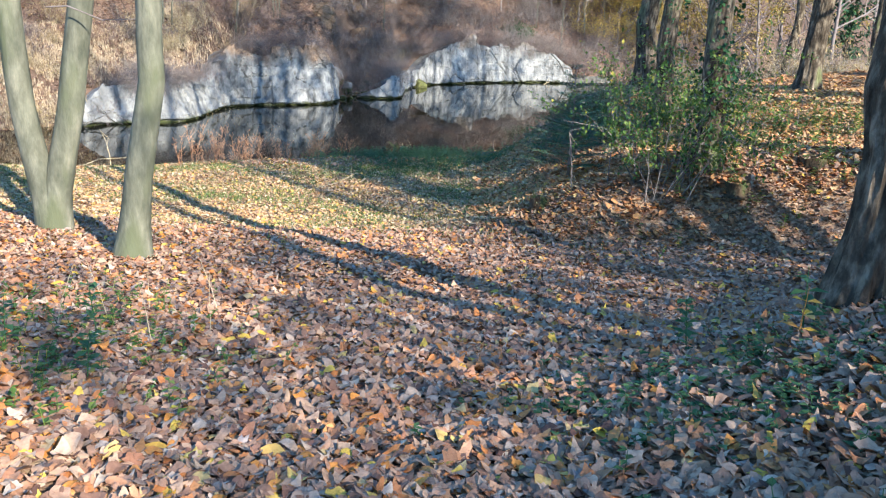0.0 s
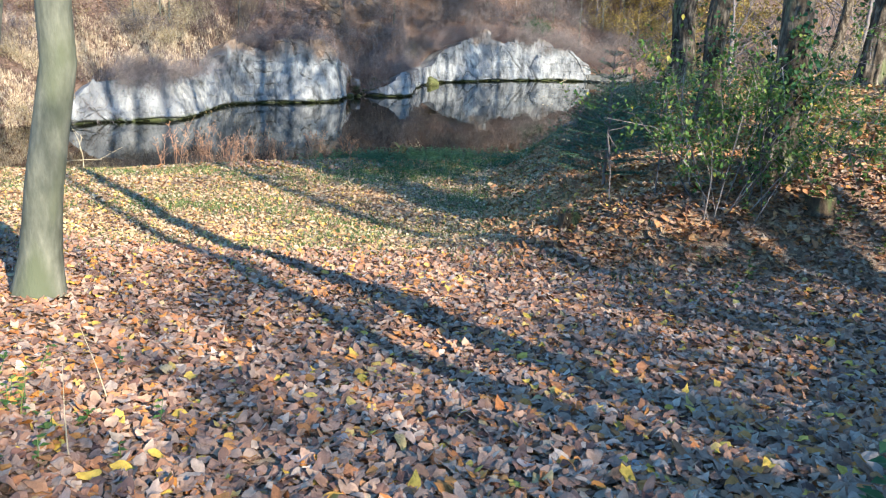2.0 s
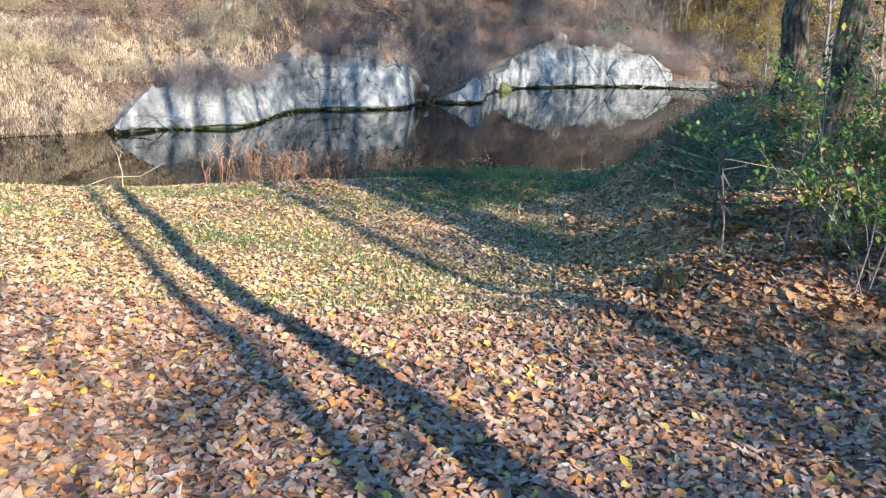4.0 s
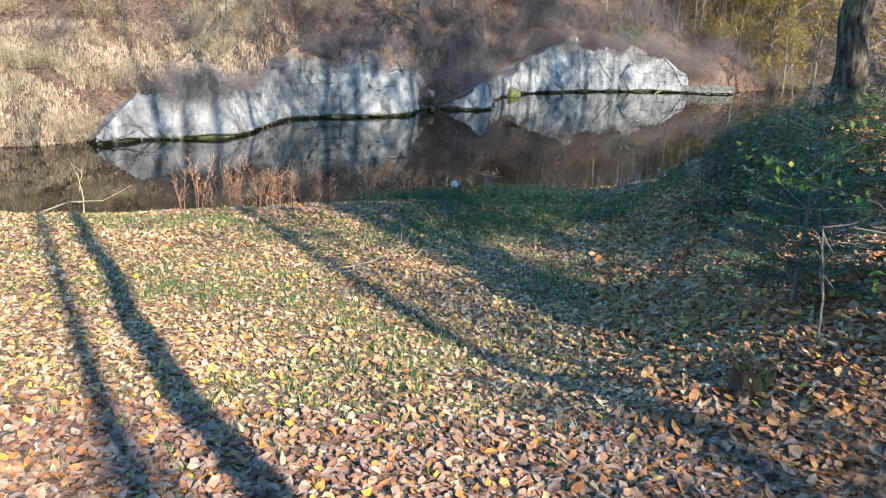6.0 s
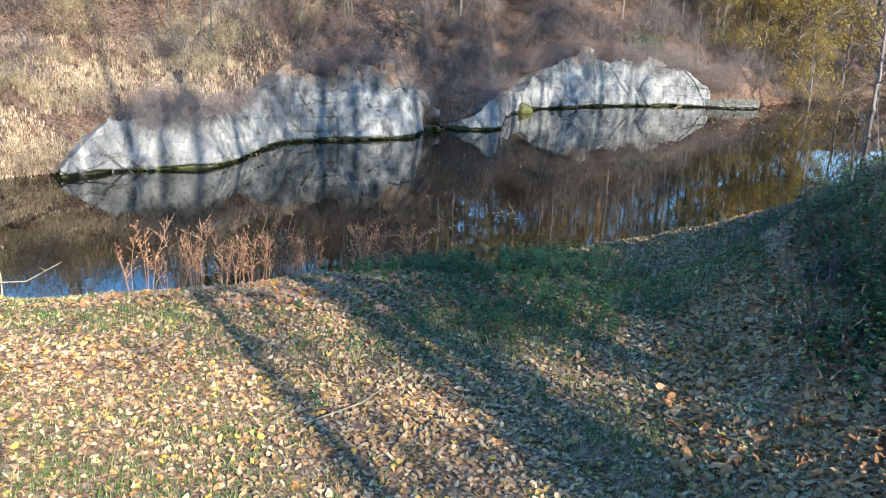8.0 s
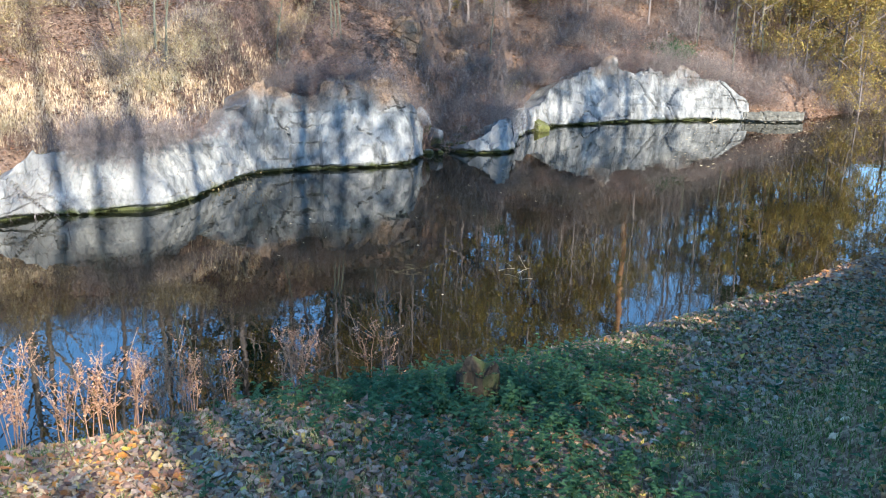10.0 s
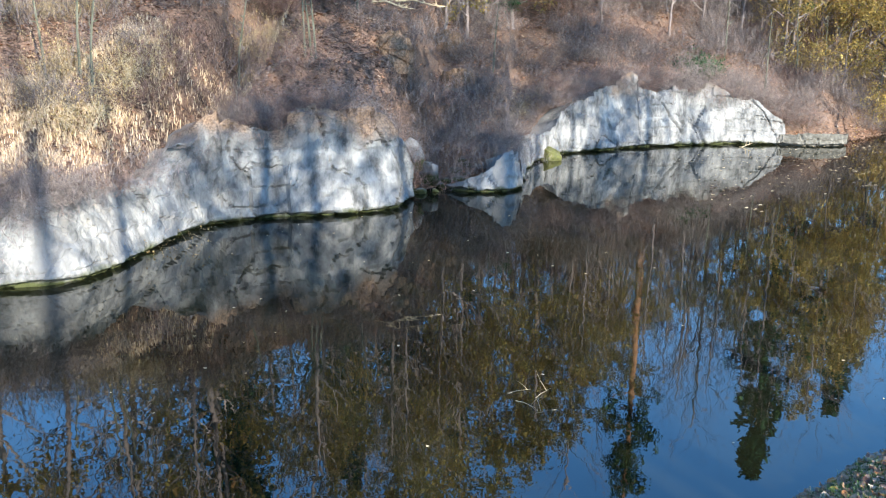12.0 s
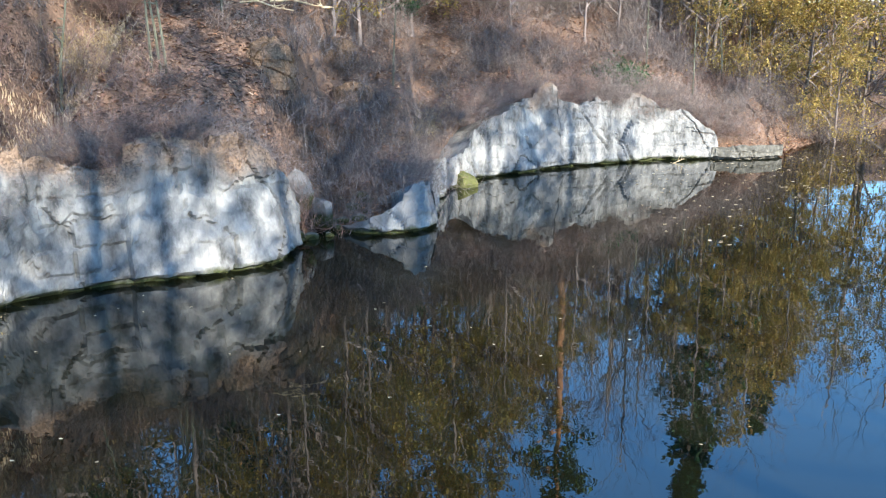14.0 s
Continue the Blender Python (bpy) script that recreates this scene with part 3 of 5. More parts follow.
def broadleaf(name, at, height, r, lean=(0, 0), bark=None, seed=1, crown_from=0.45, limbs=9, leaves=900, leaf_mat=None, leaf_size=0.13, label="", furrow=0.0,
              reach=0.28, depth=2, sides=14, group="", flare=0.55, rows=16, wobble=0.05):
    rng = random.Random(seed)
    root = thing(name, at, label, "tree", group)
    b = Build()
    pts = trunk_line(rng, height, lean, rows * 2, wobble)
    low = [Vector((lean[0] * z, lean[1] * z, z)) for z in (-0.2, 0.0, 0.08, 0.18, 0.32, 0.5, 0.75)]
    pts = low + [p for p in pts if p.z > 0.9]
    rad = [r * (1 + flare * math.exp(-max(0, p.z) / 0.22)) * (1 - 0.75 * max(0, p.z) / height) for p in pts]
    if furrow:
        dense, dr = [], []
        for (p, q), (u, w) in zip(zip(pts, pts[1:]), zip(rad, rad[1:])):
            m = max(1, int((q - p).length / 0.09)) if p.z < 3.2 else 1
            for i in range(m):
                dense.append(p.lerp(q, i / m))
                dr.append(u + (w - u) * i / m)
        pts, rad, sides = dense + [pts[-1]], dr + [rad[-1]], 40
    b.tube(pts, rad, sides, furrow, seed)
    part("trunk", b.mesh("trunk", bark or M_SMOOTH_BARK, furrow == 0), root)
    c, tips = Build(), []
    for k in range(limbs):
        t = crown_from + (0.97 - crown_from) * k / max(1, limbs - 1)
        i = min(range(len(pts)), key=lambda j: abs(pts[j].z - t * height))
        d = rand_dir(rng, 0.3)
        d.z = 0.35 + 0.5 * t
        grow(c, rng, pts[i], d.normalized(), height * reach * (1.15 - 0.6 * (t - crown_from)), rad[i] * 0.55, depth, tips, 5)
    if leaves:
        l = Build()
        for k in range(leaves):
            p, e = rng.choice(tips)
            l.leaf(p + rand_dir(rng) * rng.uniform(0, 0.55), rand_dir(rng), UP, leaf_size * rng.uniform(0.7, 1.3), leaf_size * 0.4)
        tagged(part("branchwork", c.mesh("branchwork", bark or M_SMOOTH_BARK), root), kind="stuff")
        part("crown", l.mesh("crown", leaf_mat or M_AUTUMN), root)
    else:
        part("crown", c.mesh("crown", bark or M_TWIG), root)
    return root


def on(x, y, sink=0.0):
    return (x, y, land(x, y) - sink)


def forked_tree():
    rng = random.Random(5)
    root = thing("hornbeam_tree", on(-3.72, 9.0), "smooth grey-green tree forking near the ground into two trunks", "tree")
    b = Build()
    for k, (dx, lean, r) in enumerate([(-0.1, (-0.07, 0.0), 0.135), (0.12, (0.155, 0.03), 0.14)]):
        pts, rad = [], []
        for i in range(36):
            z = -0.2 + i * 0.3
            w = min(1.0, max(0, z) / 1.2)
            bow = 0.22 * math.sin(min(1, z / 2.6) * math.pi) * (0.55 if k == 0 else -0.15)
            pts.append(Vector((dx * w + lean[0] * max(0, z - 0.3) - bow * (1 if k == 0 else -1) * 0.4, lean[1] * z, z)))
            rad.append(r * (1 + 0.5 * math.exp(-max(0, z) / 0.3)) * (1 - 0.06 * z))
        b.tube(pts, rad, 18, 0.05, k)
    part("trunk", b.mesh("trunk", M_SMOOTH_BARK, True), root)
    c, tips = Build(), []
    for k in range(14):
        s = -0.07 if k % 2 else 0.155
        z = 4.5 + k * 0.4
        d = rand_dir(rng, 0.3)
        d.z = 0.6
        grow(c, rng, Vector((s * z, 0.03 * z, z)), d.normalized(), 2.6, 0.05, 2, tips, 5)
    part("crown", c.mesh("crown", M_SMOOTH_BARK), root)
    t = Build()
    t.tube([(0.16, -0.12, 2.3), (0.4, -0.2, 2.32), (0.75, -0.25, 2.2), (1.05, -0.22, 2.22), (1.25, -0.2, 2.42)], [0.009, 0.008, 0.006, 0.005, 0.003], 5)
    part("twig", t.mesh("twig", M_TWIG), root, "thin pale hanging side twig")
    return root


forked_tree()
broadleaf("hornbeam_tree", on(-2.43, 7.5), 11, 0.125, (0.13, 0.01), M_SMOOTH_BARK, 11, 0.5, 9, 0, label="slender smooth-barked tree lit on one side", furrow=0.0, sides=20)
broadleaf("robinia_tree", on(2.36, 3.98), 13, 0.135, (0.05, 0.03), M_ROUGH_BARK, 21, 0.55, 9, 160, label="dark tree with deeply furrowed bark beside the path", furrow=0.20)
broadleaf("pine_tree", on(3.7, 10.2), 14, 0.15, (0.06, 0.0), M_ROUGH_BARK, 31, 0.5, 10, 160, label="straight dark-barked tree rising out of the shrubs", furrow=0.10)
broadleaf("ivy_tree", on(4.25, 14.0), 14, 0.15, (0.02, 0.0), M_ROUGH_BARK, 41, 0.5, 10, 160, label="dark trunk wrapped in ivy", furrow=0.10)
broadleaf("oak_tree", on(5.15, 18.5), 16, 0.21, (0.035, 0.0), M_ROUGH_BARK, 51, 0.4, 12, 4500, label="thick furrowed trunk on the bank, sunlit on one side", furrow=0.12)
broadleaf("oak_tree", on(7.95, 16.7), 15, 0.20, (0.035, 0.0), M_ROUGH_BARK, 61, 0.4, 12, 5000, label="furrowed trunk on the orange leaf slope", furrow=0.12)
# mostly unseen wood on the sunny side, placed so its crowns shade the hollow
for k, (x, y, h, r, lift, lean) in enumerate([(4.90, -1.21, 17, 0.11, 0.75, (0.052, 0.034)), (7.19, 1.19, 17, 0.11, 0.75, (0, 0)),
                                           (8.03, 0.83, 15, 0.05, 0.75, (0, 0)), (7.18, 4.1, 25, 0.2, 0.82, (0, 0)), (8.8, 4.75, 25, 0.2, 0.82, (0, 0))]):
    # trunks out of view, set where their shadows stripe lawn and cliff
    broadleaf("ash_tree", on(x, y), h, r, lean, M_ROUGH_BARK, 91 + k, lift, 6, 0, label="tall bare ash of the wood beside the path, out of view, set for its trunk shadow", group="bare ash trees", wobble=0.01)
shade_tree = broadleaf("maple_tree", on(12.0, 8.0), 11, 0.14, (0, 0), M_ROUGH_BARK, 71, 0.5, 10, 1700, None, 0.17, label="autumn maple of the wood beside the path, mostly out of view, set for shade", group="wood beside the path", reach=0.26)
tall_tree = broadleaf("maple_tree", on(11.0, 17.0), 17, 0.2, (0, 0), M_ROUGH_BARK, 81, 0.34, 13, 3600, None, 0.2, label="autumn maple of the wood beside the path, mostly out of view, set for shade", group="wood beside the path", reach=0.22)
rng = random.Random(3)
for x, y, src, grown in [(7.2, -5.8, shade_tree, 0.4), (8.5, -1.0, shade_tree, 0.42), (9.6, 1.2, shade_tree, 0.72), (9.0, 0.4, shade_tree, 0.75), (9.9, 2.2, shade_tree, 0.78), (10.0, 3.5, shade_tree, 0.6), (10.5, 6.0, shade_tree, 0.66), (13.2, 1.0, shade_tree, 0.9),
                         (12.2, 21.8, tall_tree, 1.0), (14.2, 25.0, tall_tree, 1.0), (17, 12, tall_tree, 1.0), (18, 30, tall_tree, 1.0),
                         (20, 20, tall_tree, 1.1), (10.5, 23.5, shade_tree, 0.9), (22, 40, tall_tree, 1.0)]:
    copy_thing(src, Matrix.Translation(on(x, y)) @ pose(0, 0, 0, 0, 0, rng.uniform(0, 360)) @ Matrix.Scale(grown, 4))


# ---------------------------------------------------------------- wood on the far hill, seen mostly mirrored in the pond
def conifer(name, at, height, r, label, seed, first=0.1, width=0.2, drop=-0.25, mat=None, bark=None, tiers=26, group="", shape=1.0):
    rng = random.Random(seed)
    root = thing(name, at, label, "tree", group)
    b = Build()
    b.tube([(0, 0, -0.3), (0.05, 0, height * 0.4), (0, 0.05, height)], [r, r * 0.7, 0.02], 8)
    part("trunk", b.mesh("trunk", bark or M_ROUGH_BARK, True), root)
    c = Build()
    for i in range(tiers):
        t = first + (0.985 - first) * i / (tiers - 1)
        w = height * width * (1 - t) ** shape + 0.25
        for k in range(7):
            a = rng.uniform(0, 2 * math.pi)
            d = Vector((math.cos(a), math.sin(a), drop + 0.5 * t))
            ln = w * rng.uniform(0.6, 1.1)
            for j in range(9):
                f = (j + 1) / 9
                p = Vector((0, 0, t * height)) + d * (ln * f) + UP * (0.25 * ln * f * f)
                for _ in range(3):
                    e = (d + rand_dir(rng) * 0.9).normalized()
                    c.leaf(p + rand_dir(rng) * 0.16, e, UP, 0.42 * rng.uniform(0.7, 1.2), 0.12)
    part("crown", c.mesh("crown", mat or M_NEEDLE), root)
    return root


def scots_pine(at, height, seed):
    rng = random.Random(seed)
    root = thing("scots_pine", at, "tall pine with a bare orange trunk and a high tufted crown", "tree")
    b = Build()
    pts = trunk_line(rng, height, (0.0, 0), 14, 0.06)
    b.tube(pts, [0.2 * (1 - 0.6 * i / 14) for i in range(15)], 10)
    part("trunk", b.mesh("trunk", M_PINE_BARK, True), root)
    w, c = Build(), Build()
    for k in range(26):
        t = 0.62 + 0.37 * k / 25
        p = pts[int(t * 14)]
        d = rand_dir(rng, 0.3)
        d.z = 0.25
        tip = p + d * (height * 0.16 * (1.3 - t))
        w.tube([p, p.lerp(tip, 0.5) + UP * 0.1, tip], [0.05, 0.035, 0.015], 4)
        for j in range(5):
            q = p.lerp(tip, rng.uniform(0.5, 1.1)) + rand_dir(rng) * 0.35
            for _ in range(26):
                c.leaf(q + rand_dir(rng) * 0.28, (rand_dir(rng) + UP * 0.5).normalized(), UP, 0.26, 0.05)
    tagged(part("branchwork", w.mesh("branchwork", M_PINE_BARK), root), kind="stuff")
    part("crown", c.mesh("crown", M_PINE), root)
    return root


bare = [broadleaf("bare_tree", on(-9, 52), 13, 0.115, (0.02, 0), M_TWIG, 101, 0.14, 20, 0, label="leafless tree on the far hillside", group="hillside wood", depth=3, reach=0.3, sides=8),
        broadleaf("bare_tree", on(3.5, 63), 15, 0.13, (-0.02, 0), M_TWIG, 103, 0.16, 20, 0, label="leafless tree on the far hillside", group="hillside wood", depth=3, reach=0.27, sides=8)]
leafy = [broadleaf("autumn_tree", on(-3, 56), 12, 0.16, (0, 0), M_TWIG, 105, 0.14, 15, 6500, M_AUTUMN, 0.17, label="autumn tree with thin olive and ochre leaves", group="hillside wood", sides=8),
         broadleaf("autumn_tree", on(15, 64), 11, 0.15, (0.02, 0), M_TWIG, 107, 0.12, 15, 6500, M_GOLD, 0.17, label="autumn tree with thin golden leaves", group="hillside wood", sides=8)]
fir = conifer("spruce_tree", on(13.4, 62), 16.5, 0.2, "dark green spruce on the far hillside", 7, 0.12, 0.25, -0.3, group="hillside wood")
scots_pine(on(6.1, 60), 15, 5)
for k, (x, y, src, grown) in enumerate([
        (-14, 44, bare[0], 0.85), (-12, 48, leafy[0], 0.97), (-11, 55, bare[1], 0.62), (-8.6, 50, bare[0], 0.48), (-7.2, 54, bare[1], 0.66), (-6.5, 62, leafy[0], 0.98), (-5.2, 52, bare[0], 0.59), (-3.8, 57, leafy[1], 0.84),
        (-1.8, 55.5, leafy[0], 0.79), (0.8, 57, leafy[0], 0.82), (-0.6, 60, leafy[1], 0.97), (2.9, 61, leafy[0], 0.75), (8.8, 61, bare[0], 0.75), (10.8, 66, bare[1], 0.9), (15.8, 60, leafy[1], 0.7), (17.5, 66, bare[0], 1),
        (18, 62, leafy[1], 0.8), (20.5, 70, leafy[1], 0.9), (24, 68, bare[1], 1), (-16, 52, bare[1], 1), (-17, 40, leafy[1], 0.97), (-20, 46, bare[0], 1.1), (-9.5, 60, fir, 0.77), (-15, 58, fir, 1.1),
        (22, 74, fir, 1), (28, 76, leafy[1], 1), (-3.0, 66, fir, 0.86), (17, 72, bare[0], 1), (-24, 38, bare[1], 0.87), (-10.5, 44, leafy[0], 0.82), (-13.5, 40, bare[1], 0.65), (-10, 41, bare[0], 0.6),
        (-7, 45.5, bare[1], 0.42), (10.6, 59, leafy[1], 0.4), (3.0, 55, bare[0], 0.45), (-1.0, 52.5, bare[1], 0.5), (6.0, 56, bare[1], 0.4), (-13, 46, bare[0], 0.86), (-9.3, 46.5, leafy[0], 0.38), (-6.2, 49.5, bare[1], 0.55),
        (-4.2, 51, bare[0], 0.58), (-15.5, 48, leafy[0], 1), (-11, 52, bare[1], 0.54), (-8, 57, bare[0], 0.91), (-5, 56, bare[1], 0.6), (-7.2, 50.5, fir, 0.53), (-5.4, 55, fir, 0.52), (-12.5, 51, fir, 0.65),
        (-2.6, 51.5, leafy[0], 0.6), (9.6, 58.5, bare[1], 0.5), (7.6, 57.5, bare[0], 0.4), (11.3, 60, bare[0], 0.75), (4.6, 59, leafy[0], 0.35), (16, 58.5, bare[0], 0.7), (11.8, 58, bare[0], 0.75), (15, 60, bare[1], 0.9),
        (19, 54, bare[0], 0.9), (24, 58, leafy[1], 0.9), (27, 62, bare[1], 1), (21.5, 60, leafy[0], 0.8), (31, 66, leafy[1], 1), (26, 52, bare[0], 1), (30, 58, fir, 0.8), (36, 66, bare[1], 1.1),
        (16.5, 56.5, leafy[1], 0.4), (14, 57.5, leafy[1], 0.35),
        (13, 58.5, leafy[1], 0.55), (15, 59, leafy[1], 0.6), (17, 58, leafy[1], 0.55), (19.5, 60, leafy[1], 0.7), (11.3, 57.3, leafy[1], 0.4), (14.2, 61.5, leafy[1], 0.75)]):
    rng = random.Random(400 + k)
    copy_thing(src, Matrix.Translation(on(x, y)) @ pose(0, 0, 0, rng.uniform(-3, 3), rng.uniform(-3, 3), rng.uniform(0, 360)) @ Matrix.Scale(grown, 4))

for x, y, grown in [(12.0, 4.2, 0.8), (10.4, 11.6, 1.15), (11.8, 10.2, 1.2), (24, 22, 1.3)]:      # unseen bare trees of the wood beside the path, added for dappled shade
    copy_thing(bare[0], Matrix.Translation(on(x, y)) @ pose(0, 0, 0, 0, 0, x * 40) @ Matrix.Scale(grown, 4))
for k in range(16):                                     # small autumn trees on the crest above the tall cliff
    x = 1.5 + 9.5 * k / 15
    copy_thing(leafy[k % 2], Matrix.Translation(on(x, interp(x, FAR_SHORE) + 8.5 + 3 * (k % 3))) @ pose(0, 0, 0, 0, 0, k * 77) @ Matrix.Scale(0.3 + 0.05 * (k % 4), 4))
rng = random.Random(23)
for x, y, grown in [(7.2, 64, 0.7), (8.0, 62, 0.62), (9.5, 63, 0.66), (11.0, 63.5, 0.7), (12.2, 64, 0.75), (4.4, 58, 0.5), (5.2, 61, 0.55), (2.6, 57.5, 0.5)]:
    copy_thing(bare[int(y) % 2], Matrix.Translation(on(x, y)) @ pose(0, 0, 0, 0, 0, x * 70) @ Matrix.Scale(grown, 4))
for k in range(26):                                     # lower trees that fill the wood above the cliffs
    x = -8 + 13.5 * k / 25 + rng.uniform(-0.5, 0.5)
    y = interp(x, FAR_SHORE) + rng.uniform(7, 15)
    copy_thing((leafy[0], bare[0], leafy[1], leafy[0], bare[1])[k % 5], Matrix.Translation(on(x, y)) @ pose(0, 0, 0, 0, 0, rng.uniform(0, 360)) @ Matrix.Scale(rng.uniform(0.42, 0.62), 4))


# ---------------------------------------------------------------- shrubs
def thicket(name, at, height, width, stems, label, seed, mat=None, leaf=0, leaf_mat=None, leaf_size=0.06, group="", droop=0.5, thick=0.006):
    """A shrub of many thin arching stems with side twigs, and leaves where it has any."""
    rng = random.Random(seed)
    root = thing(name, at, label, "shrub", group)
    b, l, ends = Build(), Build(), []
    for k in range(stems):
        a = rng.uniform(0, 2 * math.pi)
        o = Vector((math.cos(a), math.sin(a), 0))
        p = o * (width * 0.4 * rng.random())
        h = height * rng.uniform(0.45, 1.0)
        w = width * rng.uniform(0.1, 0.75)
        p.z = -0.15
        side = rand_dir(rng, 0.2) * (0.22 * height)
        pts = [p, p + o * w * 0.2 + UP * h * 0.45 + side * 0.5, p + o * w * 0.55 + UP * h * 0.85 + side, p + o * w + side * 1.6 + UP * h * (1 - droop * 0.35 * rng.random())]
        r = thick * rng.uniform(0.6, 1.6)
        b.tube(pts, [r, r * 0.8, r * 0.6, r * 0.25], 3)
        for j in range(10):
            i = rng.randint(1, 2)
            q = pts[i].lerp(pts[i + 1], rng.random())
            e = (rand_dir(rng) + UP * 0.5 + o * 0.4).normalized()
            ln = rng.uniform(0.12, 0.4) * min(1.6, height)
            q2 = q + e * ln
            b.ribbon(q, q2, r * 0.6)
            ends.append((q, q2))
    tagged(part("brushwood", b.mesh("brushwood", mat or M_TWIG), root), kind="stuff")
    if leaf:
        for k in range(leaf):
            q, q2 = rng.choice(ends)
            l.leaf(q.lerp(q2, rng.random()) + rand_dir(rng) * leaf_size * 0.8, rand_dir(rng), UP, leaf_size * rng.uniform(0.7, 1.3), leaf_size * 0.32)
        tagged(part("foliage", l.mesh("foliage", leaf_mat or M_BUSH), root), kind="stuff")
    return root


def tangle(name, at, height, width, stems, label, seed, mat, leaf=0, leaf_mat=None, leaf_size=0.05, group="hillside shrubs"):
    """Leafless hillside scrub: thin stems arching every way, with fine side twigs."""
    rng = random.Random(seed)
    root = thing(name, at, label, "shrub", group)
    b, l, ends = Build(), Build(), []
    for k in range(stems):
        o = rand_dir(rng, 0.1)
        p = Vector((rng.gauss(0, 0.4) * width, rng.gauss(0, 0.4) * width, -0.1))
        h = height * rng.uniform(0.25, 1.0)
        e = (UP * rng.uniform(0.5, 1.2) + rand_dir(rng, 0.2) * 0.8).normalized()
        q, r = p, rng.uniform(0.004, 0.009)
        for j in range(5):
            nxt = q + e * (h / 4)
            b.ribbon(q, nxt + e * (h / 12), r * (1 - j * 0.15))
            for _ in range(3):
                d = (rand_dir(rng) + e * 0.5 + UP * 0.15).normalized() * (rng.uniform(0.12, 0.42) * min(1.4, height))
                c = q.lerp(nxt, rng.random())
                b.ribbon(c, c + d, r * 0.45)
                ends.append((c, c + d))
            q = nxt
            e = (e + rand_dir(rng) * 0.42 + o * 0.16 - UP * 0.16 * j).normalized()
    tagged(part("brushwood", b.mesh("brushwood", mat), root), kind="stuff")
    if leaf:
        for k in range(leaf):
            c, d = rng.choice(ends)
            l.leaf(c.lerp(d, rng.random()) + rand_dir(rng) * leaf_size, rand_dir(rng), UP, leaf_size * rng.uniform(0.7, 1.3), leaf_size * 0.36)
        tagged(part("foliage", l.mesh("foliage", leaf_mat), root), kind="stuff")
    return root


scrub = [tangle("bare_shrub", on(-4.3, 45.5), 1.5, 1.1, 95, "grey-violet leafless tangle on the hillside", 201, M_TWIG),
         tangle("russet_shrub", on(-8.5, 35.5), 1.3, 1.1, 85, "russet leafless tangle on the hillside", 202, M_RUSSET),
         tangle("hanging_shrub", on(2.0, 52.3), 1.9, 1.1, 95, "grey leafless tangle hanging over the cliff", 203, M_TWIG),
         tangle("leafy_shrub", on(-8.9, 33.8), 1.4, 1.1, 75, "straw-coloured tangle with small dry pale leaves", 204, M_STRAW, 1000, M_PALE_LEAF, 0.055)]
rng = random.Random(17)
made = 0
while made < 330:
    x = rng.uniform(-19, 24)
    y = interp(x, FAR_SHORE) + 0.9 + 11 * rng.random() ** 1.25
    if y < interp(x, FAR_SHORE) + 1.3 and interp(x, CLIFF_TOP) > 1:
        continue
    if -6.5 < x < -4.2 and y < 46 and rng.random() < 0.65:
        continue
    k = rng.choices(range(4), [6 if x > -7 else 1.5, 2 if x > -6 else 3, 4 if x > -3 else 0.5, 0.25 if x > -7 else 6])[0]
    copy_thing(scrub[k], Matrix.Translation(on(x, y)) @ pose(0, 0, 0, rng.uniform(-12, 25), 0, rng.uniform(-180, 180)) @ Matrix.Scale(rng.uniform(0.6, 1.25), 4))
    made += 1

for k in range(150):                                     # a fringe that hangs over the cliff tops
    x = -11.6 + k * 0.155
    c = interp(x, CLIFF_TOP)
    if c > 0.8 and not -0.2 < x < 0.6:
        y = interp(x, FAR_SHORE) + rng.uniform(0.3, 1.0)
        copy_thing(scrub[rng.choice((0, 0, 1, 2))], Matrix.Translation((x, y, c * rng.uniform(0.85, 1.1))) @ pose(0, 0, 0, rng.uniform(10, 55), 0, rng.uniform(-50, 50)) @ Matrix.Scale(rng.uniform(0.35, 0.8), 4))
for x, y, g in [(11.8, 57.0, 1.3), (12.6, 57.6, 1.6), (14.2, 58.6, 1.8), (15.6, 57.4, 1.5), (16.8, 60.0, 2.0), (18.2, 59.0, 2.0), (13.6, 60.4, 2.2), (20.0, 62.0, 2.2), (16.0, 62.0, 2.3)]:
    tangle("golden_shrub", on(x, y), 2.0 * g, 0.9, 60, "shrub with thin yellow autumn leaves on the far slope", int(x * 10), M_TWIG, 1500, M_GOLD, 0.10)
for x, y in [(6.4, 53.6), (7.3, 53.9), (7.0, 53.2), (-0.9, 52.0)]:
    tangle("ivy_shrub", on(x, y), 0.9, 0.7, 50, "dark green ivy mound above the cliff", int(x * 10) + 500, M_TWIG, 1100, M_IVY, 0.09)
for k in range(22):                                     # undergrowth of the wood beside the path
    x, y = rng.uniform(8.5, 22), rng.uniform(17, 38)
    if y < interp(x, NEAR_SHORE) - 0.6:
        copy_thing(scrub[rng.choice((0, 1, 2, 3))], Matrix.Translation(on(x, y)) @ pose(0, 0, 0, 0, 0, rng.uniform(0, 360)) @ Matrix.Scale(rng.uniform(0.8, 1.3), 4))

for k in range(40):                                    # the upper hillside, overgrown
    x = rng.uniform(-20, 24)
    y = interp(x, FAR_SHORE) + rng.uniform(9, 14)
    if 2.5 < x < 17:
        continue
    copy_thing(scrub[rng.choice((0, 0, 2, 0))], Matrix.Translation(on(x, y)) @ pose(0, 0, 0, 0, 0, rng.uniform(0, 360)) @ Matrix.Scale(rng.uniform(1.2, 2.0), 4))

